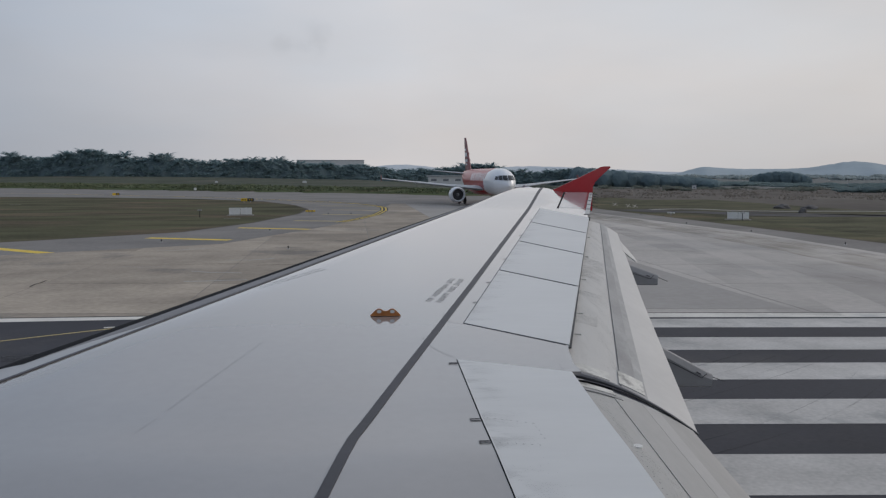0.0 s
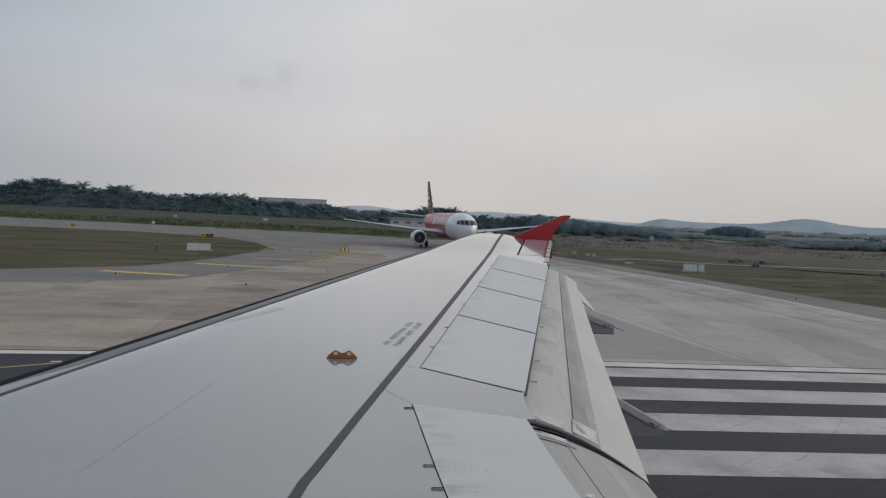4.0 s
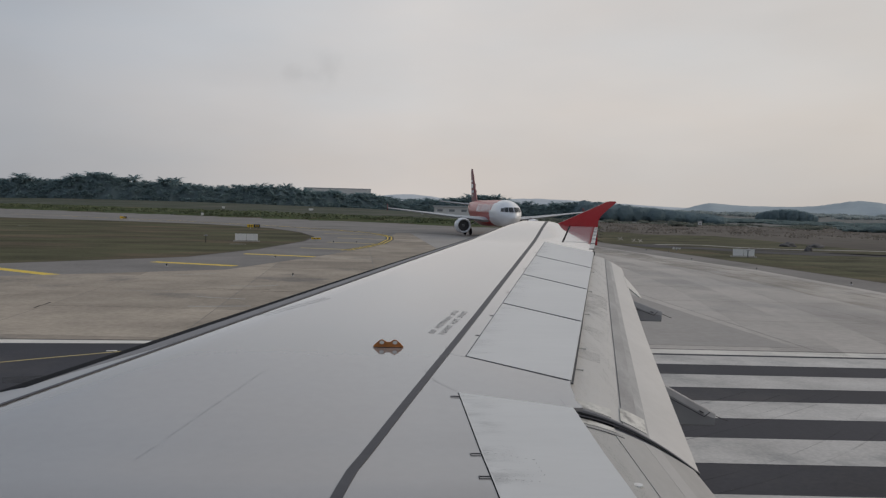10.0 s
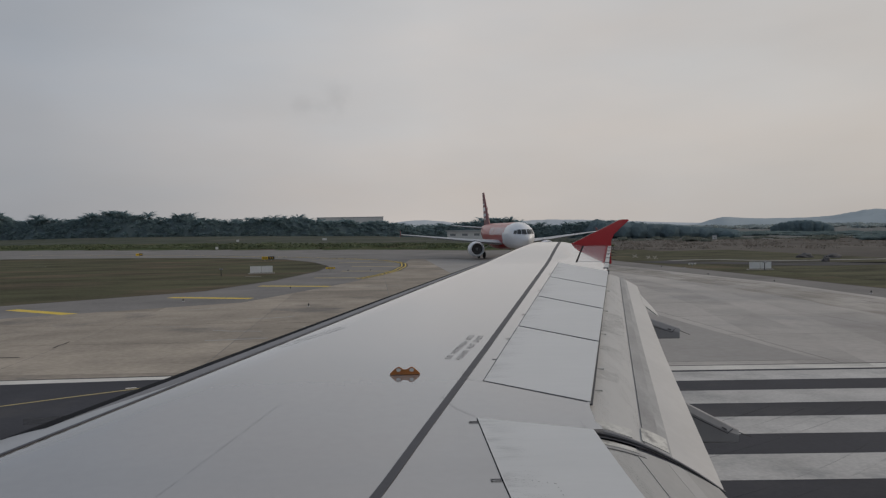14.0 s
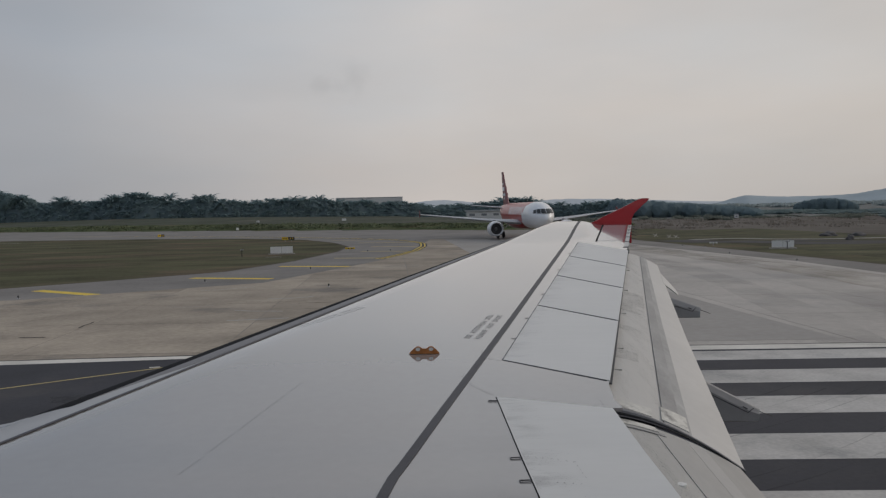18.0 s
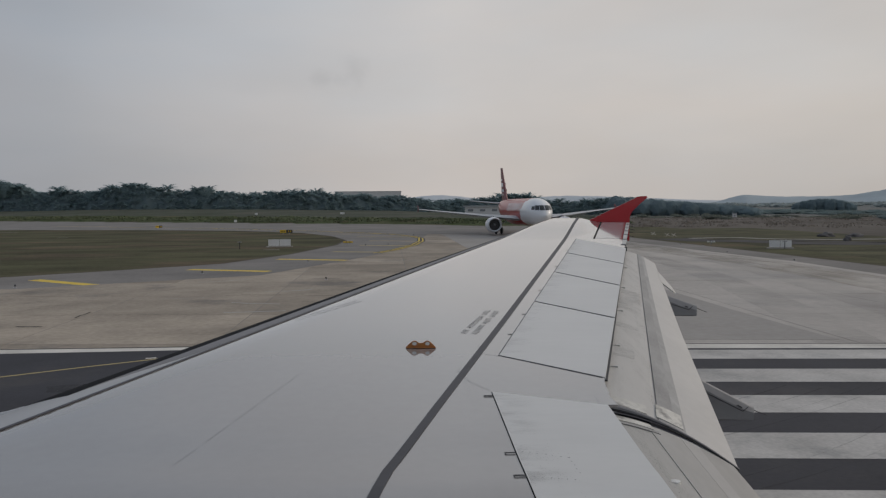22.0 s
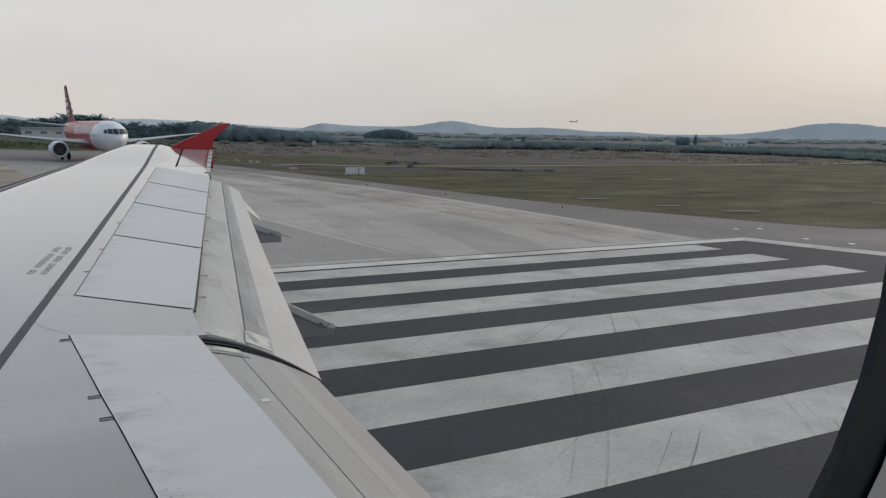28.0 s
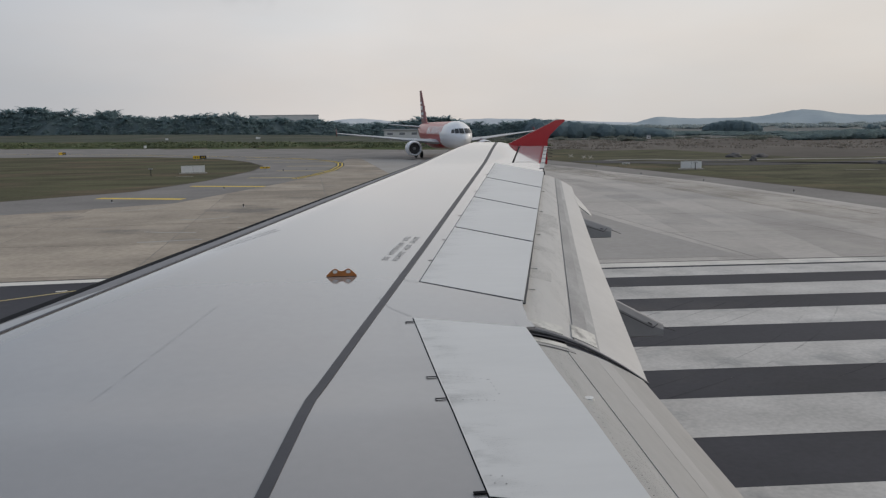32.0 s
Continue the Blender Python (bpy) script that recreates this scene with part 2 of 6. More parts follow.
FLAP_EDGE = surface("flap_edge_paint", (0.525, 0.512, 0.495), 0.5, vary=0.08, scale=1.2, fine=12)
SLAT = surface("slat_bare_metal", (0.43, 0.425, 0.428), 0.34, metal=0.35, vary=0.06, scale=1.0, fine=20)
LINE = surface("dark_sealant", (0.040, 0.039, 0.048), 0.5, vary=0.2, scale=3, fine=40)
GAP_SOFT = surface("joint_and_shade_grey", (0.098, 0.098, 0.102), 0.7, vary=0.3, scale=3, fine=40, spec=0.1)
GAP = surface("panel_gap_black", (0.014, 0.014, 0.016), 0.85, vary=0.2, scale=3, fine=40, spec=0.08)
STENCIL = surface("grey_stencil", (0.245, 0.246, 0.252), 0.35, vary=0.15, scale=4, fine=60)
SCUFF = surface("thin_scuff", (0.232, 0.232, 0.242), 0.22, vary=0.2, scale=4, fine=60)
RED = surface("red_gloss_paint", (0.44, 0.018, 0.028), 0.25, vary=0.08, scale=0.9, fine=8, coat=0.4)
ORANGE = surface("orange_anodised", (0.44, 0.165, 0.045), 0.45, vary=0.2, scale=12, fine=80)
STEEL = surface("dull_steel", (0.35, 0.35, 0.36), 0.4, metal=0.7, vary=0.2, scale=6, fine=60)
LINING = surface("cabin_lining", (0.51, 0.465, 0.425), 0.6, vary=0.04, scale=5, fine=120)
RUBBER = surface("black_seal_rubber", (0.013, 0.013, 0.015), 0.6, vary=0.2, scale=8, fine=90)
WHITE = surface("white_gloss_paint", (0.84, 0.845, 0.85), 0.3, vary=0.04, scale=0.6, fine=6, coat=0.3)
GRASS = surface("mown_grass", (0.081, 0.078, 0.041), 0.9, vary=0.7, scale=0.16, fine=5.0, second=(0.112, 0.086, 0.054), patch=0.07, spec=0.1, stretch=(0.45, 1, 1))
FIELD = surface("greener_grass", (0.073, 0.071, 0.039), 0.9, vary=0.9, scale=0.25, fine=5.0, second=(0.098, 0.089, 0.054), patch=0.04, spec=0.1, stretch=(0.5, 1, 1))
SCRUB = surface("rough_ground", (0.126, 0.112, 0.099), 0.95, vary=0.3, scale=0.03, fine=0.4, second=(0.146, 0.130, 0.115), patch=0.10, spec=0.05)
RANK = surface("rank_grass", (0.065, 0.082, 0.035), 0.95, vary=0.4, scale=0.06, fine=0.8, second=(0.13, 0.115, 0.07), patch=0.0, spec=0.05)
# pale bluish-grey base stands in for haze over the distant land
FAR_LAND = surface("hazed_scrubland", (0.158, 0.168, 0.164), 0.95, vary=0.25, scale=0.02, fine=0.3, second=(0.176, 0.170, 0.160), patch=0.04, spec=0.05)
HEATH = surface("dull_heath", (0.086, 0.094, 0.072), 0.95, vary=0.35, scale=0.04, fine=0.6, second=(0.112, 0.108, 0.088), patch=0.03, spec=0.05)
ASPHALT = surface("runway_asphalt", (0.050, 0.0495, 0.057), 0.85, vary=0.28, scale=0.25, fine=9, bump=0.004, second=(0.068, 0.065, 0.068), patch=0.0, spec=0.25)
OLD_ASPHALT = surface("worn_asphalt", (0.205, 0.190, 0.177), 0.85, vary=0.3, scale=0.12, fine=3, second=(0.25, 0.232, 0.217), patch=0.0, spec=0.25)
CONCRETE = surface("apron_concrete", (0.334, 0.283, 0.227), 0.85, vary=0.36, scale=0.22, fine=4, second=(0.214, 0.190, 0.165), patch=0.01, per_object=0.18, spec=0.25)
CONCRETE_GREY = surface("grey_concrete", (0.412, 0.378, 0.345), 0.72, vary=0.26, scale=0.10, fine=3, second=(0.342, 0.319, 0.299), patch=0.02, per_object=0.05, spec=0.4)
CONCRETE_DULL = surface("smooth_grey_concrete", (0.318, 0.296, 0.274), 0.75, vary=0.18, scale=0.12, fine=3, second=(0.29, 0.272, 0.254), patch=0.0, spec=0.35)
JOINT = surface("joint_sealant", (0.19, 0.18, 0.165), 0.8, vary=0.3, scale=2, fine=20)
PAINT = surface("white_marking_paint", (0.490, 0.468, 0.442), 0.75, spec=0.25, vary=0.30, scale=0.5, fine=11, second=(0.36, 0.35, 0.336), patch=0.02, bump=0.003)
FRESH = surface("bright_marking_paint", (0.665, 0.630, 0.575), 0.8, spec=0.15, vary=0.18, scale=0.6, fine=11, second=(0.54, 0.52, 0.49), patch=-0.02, bump=0.003)
YELLOW = surface("yellow_marking_paint", (0.72, 0.51, 0.05), 0.7, vary=0.2, scale=1.2, fine=12)
FADED = surface("faded_yellow_paint", (0.44, 0.35, 0.15), 0.75, vary=0.25, scale=0.8, fine=10)
SIGN_WHITE = surface("sign_white", (0.72, 0.715, 0.69), 0.5, vary=0.1, scale=2, fine=20)
SIGN_BLACK = surface("sign_black", (0.02, 0.02, 0.02), 0.5, vary=0.2, scale=2, fine=20)
SIGN_YELLOW = surface("sign_yellow", (0.65, 0.42, 0.02), 0.5, vary=0.1, scale=2, fine=20)
DARK_METAL = surface("dark_metal", (0.03, 0.03, 0.032), 0.5, metal=0.3, vary=0.2, scale=6, fine=40)
RED_FAR = surface("airliner_red", (0.47, 0.052, 0.052), 0.35, vary=0.08, scale=0.3, fine=3, coat=0.25)
FIN_RED = surface("fin_dark_red", (0.22, 0.045, 0.045), 0.4, vary=0.2, scale=0.5, fine=3)
NAVY = surface("airliner_dark_blue", (0.06, 0.07, 0.11), 0.4, vary=0.1, scale=0.3, fine=3)
WING_FAR = surface("airliner_wing_grey", (0.46, 0.47, 0.48), 0.45, vary=0.06, scale=0.3, fine=3)
LIP = surface("bright_lip", (0.68, 0.68, 0.69), 0.35, metal=0.4, vary=0.06, scale=2, fine=10)
TYRE = surface("tyre_rubber", (0.018, 0.018, 0.019), 0.8, vary=0.2, scale=6, fine=40)
GLASS_DARK = surface("dark_cockpit_glass", (0.015, 0.018, 0.02), 0.08, vary=0.1, scale=4, fine=20)
# distance haze is mixed into both leaf colours, paler and bluer than real leaves
LEAF = surface("hazed_palm_leaf", (0.268, 0.358, 0.372), 0.75, vary=0.12, scale=0.4, fine=3, per_object=0.06, spec=0.15)
LEAF2 = surface("hazed_broad_leaf", (0.268, 0.355, 0.360), 0.75, vary=0.14, scale=0.3, fine=3, per_object=0.06, spec=0.15)
WEEDS = surface("rank_weeds", (0.135, 0.155, 0.092), 0.9, vary=0.35, scale=0.05, fine=0.7, second=(0.150, 0.142, 0.098), patch=-0.02, spec=0.1)
BARK = surface("bark", (0.10, 0.098, 0.094), 0.9, vary=0.3, scale=2, fine=12)
BRUSH = surface("dry_brush", (0.196, 0.178, 0.158), 0.95, vary=0.2, scale=0.05, fine=0.6, second=(0.180, 0.172, 0.150), patch=0.0, spec=0.05)
# haze over the far trees is painted into these three woods tones
WOODS = surface("hazed_woods", (0.182, 0.242, 0.258), 0.9, vary=0.16, scale=0.06, fine=0.9, spec=0.1)
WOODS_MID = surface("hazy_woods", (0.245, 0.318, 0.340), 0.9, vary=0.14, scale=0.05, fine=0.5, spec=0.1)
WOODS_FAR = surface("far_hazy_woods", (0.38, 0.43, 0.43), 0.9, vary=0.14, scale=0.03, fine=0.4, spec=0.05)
# both hill tones carry the haze as a paler, bluer base colour
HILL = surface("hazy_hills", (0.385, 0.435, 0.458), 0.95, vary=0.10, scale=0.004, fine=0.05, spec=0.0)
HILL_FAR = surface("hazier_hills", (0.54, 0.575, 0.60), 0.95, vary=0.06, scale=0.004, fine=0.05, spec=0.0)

def let_through(m, share):
    """Leaves pass some light."""
    n, l = m.node_tree.nodes, m.node_tree.links
    b, out = n["Principled BSDF"], n["Material Output"]
    t, mix = n.new("ShaderNodeBsdfTranslucent"), n.new("ShaderNodeMixShader")
    mix.inputs[0].default_value = share
    l.new(b.inputs["Base Color"].links[0].from_socket, t.inputs["Color"])
    l.new(b.outputs[0], mix.inputs[1]); l.new(t.outputs[0], mix.inputs[2]); l.new(mix.outputs[0], out.inputs["Surface"])



def grime(name, colour, stretch, cover, fade=None, low=0.46):
    """A see-through film of dirt, in streaks with a ragged edge."""
    m = surface(name, colour, 0.7, vary=0.2, scale=3, fine=30)
    n, l = m.node_tree.nodes, m.node_tree.links
    b, out = n["Principled BSDF"], n["Material Output"]
    co, mp, tex, rg = n.new("ShaderNodeNewGeometry"), n.new("ShaderNodeMapping"), n.new("ShaderNodeTexNoise"), n.new("ShaderNodeMapRange")
    mp.inputs["Scale"].default_value = stretch
    tex.inputs["Scale"].default_value, tex.inputs["Detail"].default_value, tex.inputs["Roughness"].default_value = 4.0, 7.0, 0.65
    rg.inputs["From Min"].default_value, rg.inputs["From Max"].default_value, rg.inputs["To Max"].default_value = low, low + 0.34, cover
    share = rg.outputs[0]
    if fade:
        # thins out behind a line x = start + slope * y
        slope, start, reach = fade
        sp, aft, thin, both = n.new("ShaderNodeSeparateXYZ"), n.new("ShaderNodeMath"), n.new("ShaderNodeMapRange"), n.new("ShaderNodeMath")
        l.new(co.outputs["Position"], sp.inputs[0])
        aft.operation, aft.inputs[1].default_value = "MULTIPLY_ADD", -slope
        l.new(sp.outputs["Y"], aft.inputs[0]); l.new(sp.outputs["X"], aft.inputs[2])
        thin.interpolation_type = "SMOOTHSTEP"
        thin.inputs["From Min"].default_value, thin.inputs["From Max"].default_value = start, start + reach
        thin.inputs["To Min"].default_value, thin.inputs["To Max"].default_value = 1.0, 0.0
        l.new(aft.outputs[0], thin.inputs["Value"])
        both.operation = "MULTIPLY"
        l.new(rg.outputs[0], both.inputs[0]); l.new(thin.outputs[0], both.inputs[1])
        share = both.outputs[0]
    clear, mix = n.new("ShaderNodeBsdfTransparent"), n.new("ShaderNodeMixShader")
    l.new(co.outputs["Position"], mp.inputs[0]); l.new(mp.outputs[0], tex.inputs["Vector"]); l.new(tex.outputs["Fac"], rg.inputs["Value"])
    l.new(share, mix.inputs[0]); l.new(clear.outputs[0], mix.inputs[1]); l.new(b.outputs[0], mix.inputs[2]); l.new(mix.outputs[0], out.inputs["Surface"])
    return m


GRIME = grime("panel_grime", (0.12, 0.12, 0.125), (0.9, 2.2, 1.0), 0.34, (0.0, 0.62, 0.30))
GRIME_OUTER = grime("outer_panel_grime", (0.14, 0.14, 0.145), (0.5, 1.8, 1.0), 0.22, (0.3235, -1.58, 0.26))
GRIME_SOFT = grime("flap_grime", (0.16, 0.15, 0.135), (2.6, 0.4, 1.0), 0.06)
SMUDGE = grime("flap_smudge", (0.17, 0.165, 0.16), (0.8, 0.9, 1.0), 0.09, low=0.36)
TYRE_MARK = grime("tyre_marks", (0.055, 0.054, 0.054), (0.09, 0.09, 0.09), 0.42, low=0.38)
WASH = grime("soil_wash", (0.30, 0.25, 0.165), (0.10, 0.05, 0.1), 0.32, low=0.36)
ROLLED = grime("rolled_rubber", (0.20, 0.19, 0.18), (0.06, 0.05, 0.1), 0.17, low=0.36)
CREAM = surface("cream_primer_patch", (0.57, 0.555, 0.515), 0.6, vary=0.3, scale=9, fine=60, second=(0.26, 0.25, 0.235), patch=0.03)
PANE = surface("hazy_pane", (0.22, 0.23, 0.24), 0.25, vary=0.1, scale=0.3, fine=3)
WALL = surface("pale_wall", (0.62, 0.615, 0.60), 0.8, vary=0.1, scale=0.3, fine=3)
ROOF = surface("metal_roof", (0.42, 0.43, 0.44), 0.5, vary=0.1, scale=0.2, fine=3)
DITCH = surface("dark_damp_soil", (0.040, 0.037, 0.040), 0.95, vary=0.4, scale=0.15, fine=1.5, second=(0.075, 0.07, 0.062), patch=0.02)
COVER = surface("grown_over_concrete", (0.165, 0.155, 0.12), 0.9, vary=0.35, scale=1.6, fine=7, second=(0.115, 0.11, 0.065), patch=0.07)
BUSH = surface("dull_bushes", (0.195, 0.215, 0.185), 0.95, vary=0.25, scale=0.05, fine=0.6, second=(0.215, 0.195, 0.18), patch=-0.02, spec=0.05)
# belt colour is lifted towards grey-blue in place of haze
BELT = surface("hazed_green_belt", (0.222, 0.282, 0.280), 0.95, vary=0.2, scale=0.04, fine=0.5, spec=0.05)
SPOIL = surface("dug_spoil", (0.125, 0.117, 0.114), 0.95, vary=0.3, scale=0.6, fine=4)
DARK_BROWN = surface("dark_brown", (0.075, 0.062, 0.052), 0.95, vary=0.3, scale=0.4, fine=4)
GRAVEL = surface("pale_gravel", (0.30, 0.285, 0.265), 0.9, vary=0.25, scale=0.6, fine=6)
SLAB = surface("pale_slab", (0.36, 0.34, 0.31), 0.85, vary=0.2, scale=0.5, fine=6)


for leafy in (LEAF, LEAF2, WOODS, WOODS_MID, WOODS_FAR, BRUSH, BUSH, BELT):
    let_through(leafy, 0.5)


# ---- mesh helpers ----
def part(name, bm, material, parent=None, label="", smooth=False):
    me = bpy.data.meshes.new(name)
    if smooth:
        for e in bm.edges:
            if len(e.link_faces) == 2 and e.calc_face_angle(0.0) > 0.6:
                e.smooth = False
    bm.to_mesh(me); bm.free()
    for m in (material if isinstance(material, (list, tuple)) else [material]):
        me.materials.append(m)
    if smooth:
        for p in me.polygons:
            p.use_smooth = True
    ob = new(name, me)
    ob.parent = parent
    if label:
        ob["label"] = label
    return ob


def thing(name, label, category, group="", at=None):
    ob = new(name)
    ob.empty_display_size = 0.2
    if at is not None:
        ob.matrix_world = at
    return tagged(ob, label, category, group)


def from_lists(verts, faces):
    me = bpy.data.meshes.new("tmp")
    me.from_pydata(verts, [], faces)
    bm = bmesh.new(); bm.from_mesh(me)
    bpy.data.meshes.remove(me)
    return bm


def box(bm, x0, x1, y0, y1, z0, z1):
    vs = [bm.verts.new(c) for c in ((x0, y0, z0), (x1, y0, z0), (x1, y1, z0), (x0, y1, z0), (x0, y0, z1), (x1, y0, z1), (x1, y1, z1), (x0, y1, z1))]
    for f in ((3, 2, 1, 0), (4, 5, 6, 7), (0, 1, 5, 4), (1, 2, 6, 5), (2, 3, 7, 6), (3, 0, 4, 7)):
        bm.faces.new([vs[i] for i in f])
    return vs


def boxes(*specs):
    bm = bmesh.new()
    for s in specs:
        box(bm, *s)
    return bm


def tube(bm, a, b, r0, r1, n=10):
    """A tapered round bar from a to b."""
    a, b = Vector(a), Vector(b)
    q = (b - a).to_track_quat("Z", "Y").to_matrix()
    rings = []
    for p, r in ((a, r0), (b, r1)):
        rings.append([bm.verts.new(p + q @ Vector((r * math.cos(2 * math.pi * k / n), r * math.sin(2 * math.pi * k / n), 0))) for k in range(n)])
    for k in range(n):
        bm.faces.new((rings[0][k], rings[0][(k + 1) % n], rings[1][(k + 1) % n], rings[1][k]))
    bm.faces.new(rings[0][::-1]); bm.faces.new(rings[1])


def slab(bm, outline, z0, z1):
    """An upright prism on a plan outline."""
    lo = [bm.verts.new((x, y, z0)) for x, y in outline]
    hi = [bm.verts.new((x, y, z1)) for x, y in outline]
    n = len(outline)
    bm.faces.new(hi); bm.faces.new(lo[::-1])
    for k in range(n):
        bm.faces.new((lo[k], lo[(k + 1) % n], hi[(k + 1) % n], hi[k]))
    bmesh.ops.recalc_face_normals(bm, faces=bm.faces[:])


def bridge(rings, close=True, caps=True):
    """A skin through rings of equally many points."""
    bm = bmesh.new()
    vr = [[bm.verts.new(p) for p in r] for r in rings]
    n = len(rings[0])
    for a, b in zip(vr, vr[1:]):
        for k in range(n if close else n - 1):
            bm.faces.new((a[k], a[(k + 1) % n], b[(k + 1) % n], b[k]))
    if close and caps:
        bm.faces.new(vr[0][::-1]); bm.faces.new(vr[-1])
    bmesh.ops.recalc_face_normals(bm, faces=bm.faces[:])
    return bm


def ease(v, a, b):
    u = min(1.0, max(0.0, (v - a) / (b - a)))
    return u * u * (3 - 2 * u)


# ---- ground ----
TILT = -0.105         # the runway's lines against the jet's axis


def strip(name, outline, z, material, label, category, lift=0.03):
    bm = bmesh.new()
    slab(bm, outline, z - lift, z)
    return tagged(part(name, bm, material), label, category, kind="structure")


def run(x0, x1, a, b):
    """Plan outline of a band along the runway, from offset a to b."""
    return [(x0, a + TILT * x0), (x1, a + TILT * x1), (x1, b + TILT * x1), (x0, b + TILT * x0)]


def taxi_edge(x):
    """The far edge of the far taxiway."""
    return 207 - 0.72 * max(-600.0, min(x, 30.0))


def ground_height(x, y):
    """The land: flat round the pavements, a low bank behind the far taxiway, rising gently to the palms and falling away in the scrub."""
    r = math.hypot(x, y)
    v = y - taxi_edge(x)
    h = -0.02
    bank = ease(v, 5, 16) * (1 - ease(v, 26, 60)) * (1 - ease(x, 0, 60))
    h += 1.1 * bank * (0.8 + 0.3 * noise.noise((x * 0.03, 0, 0)))
    far = ease(v, 30, 260)
    h += far * (1.6 - 0.018 * max(-330.0, min(x, 90.0)) - 0.022 * max(0.0, min(x, 130.0)) + 0.9 * noise.noise((x * 0.006, y * 0.006, 3.0)) + 0.35 * noise.noise((x * 0.03, y * 0.03, 7.0)))
    h -= ease(r, 260, 700) * ease(math.degrees(math.atan2(x, max(y, 1.0))), 12, 36) * (1 - ease(r, 2000, 3000)) * 4.0
    return h


def make_ground():
    xs = sorted(set([-4900, -3500, -2500, -1700, -1200, -800, -600, -450] + list(range(-350, 361, 14)) + [420, 500, 600, 750, 900, 1100, 1400, 1800, 2400, 3200, 4900]))
    ys = sorted(set([-4900, -2500, -1000, -400, -150, 0, 60, 96, 103, 110, 120, 135, 150, 165] + list(range(180, 480, 8)) + list(range(480, 700, 20)) + [740, 800, 900, 1000, 1200, 1500, 2000, 2700, 3600, 4900]))
    vs = [(x, y, ground_height(x, y)) for y in ys for x in xs]
    nx = len(xs)
    fs = [(j * nx + i, j * nx + i + 1, (j + 1) * nx + i + 1, (j + 1) * nx + i) for j in range(len(ys) - 1) for i in range(nx - 1)]
    bm = from_lists(vs, fs)
    for f in bm.faces:
        c = f.calc_center_median()
        v = c.y - taxi_edge(c.x)
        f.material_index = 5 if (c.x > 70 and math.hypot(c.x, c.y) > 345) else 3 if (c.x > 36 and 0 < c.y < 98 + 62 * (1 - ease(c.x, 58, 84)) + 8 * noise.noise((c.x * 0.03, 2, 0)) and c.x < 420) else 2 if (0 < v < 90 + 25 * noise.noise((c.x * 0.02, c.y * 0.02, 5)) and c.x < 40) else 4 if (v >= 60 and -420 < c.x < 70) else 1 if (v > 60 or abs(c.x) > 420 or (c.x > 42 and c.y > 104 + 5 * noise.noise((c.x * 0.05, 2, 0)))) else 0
        f.smooth = True
    return tagged(part("ground", bm, [GRASS, SCRUB, RANK, FIELD, HEATH, FAR_LAND]), "mown brownish grass airfield running out to scrub", "ground", kind="structure")


make_ground()
# dark runway with its threshold
strip("runway", [(-2600, 168), (-2600, 227.3), (-14, 29.5), (-7, 29.3), (0.6, 28.95), (35.6, 25.31), (35.6, -33.7), (0, -30)], 0.010, ASPHALT, "dark asphalt runway with painted threshold", "runway")
# pale concrete taxi pavements and worn asphalt shoulders
strip("apron_shoulder", [(-140, 39.16), (-14, 29.52), (-7, 29.32), (0.6, 29.0), (33.9, 25.5), (36.0, 15), (38.4, 3), (40.6, -24), (95, -24), (95, 5), (60, 18.4), (44.6, 24.0), (42.9, 24.9), (41.6, 28.33), (39.0, 38.0), (37.7, 47.7), (37.2, 60.3), (36.3, 82.5), (34.7, 112), (35.5, 144), (39, 176), (24, 178), (6.8, 201), (-10, 216), (-40, 240), (-95, 278), (-150, 314), (-400, 495), (-400, 400), (-160, 222), (-86.5, 185), (-52, 174), (-30, 162), (-15.8, 146), (-9, 128), (-6.1, 113), (-6.6, 100), (-10, 82.2), (-14.3, 69.9), (-22.6, 62.7), (-27.7, 58.7), (-60, 57.5), (-140, 60)], 0.016, OLD_ASPHALT, "worn grey asphalt taxiway and shoulders", "taxiway")

# ---- our jet: starboard wing, tip fence and cabin window ----
# the jet stands a degree nose-up; its own numbers are for a level cabin with the eye at 4.45 m
jet = thing("passenger_jet", "pale grey airliner wing with a red wingtip fence", "aeroplane", at=Matrix.Translation((0.005, 1.62, 4.90)) @ Matrix.Rotation(radians(1.0), 4, "Y") @ Matrix.Translation((-0.005, -1.62, -4.45)))


def z_skin(y):
    return 2.85 + 0.085 * (y - 1.62)


def x_nose(y):
    return 2.839 + 0.505 * (y - 16.725) - 0.05 * ease(16.0 - y, 0, 5)


def x_le(y):
    x = x_nose(y)
    u = abs(y - 5.45) / 1.25
    if u < 1:
        x -= 1.5 * (1 - u * u) ** 2
    return x


def x_te(y):
    return 1.248 + 0.035 * (y - 4.14) if y < 6.45 else 1.345 + 0.3265 * (y - 6.45)


def x_slat(y):
    return 2.839 + 0.505 * (y - 16.725) + 0.11 + (16.365 - y) * 0.036


def nose_reach(y):
    return 1.7 * (x_slat(y) - 2.839 - 0.505 * (y - 16.725)) + 0.1


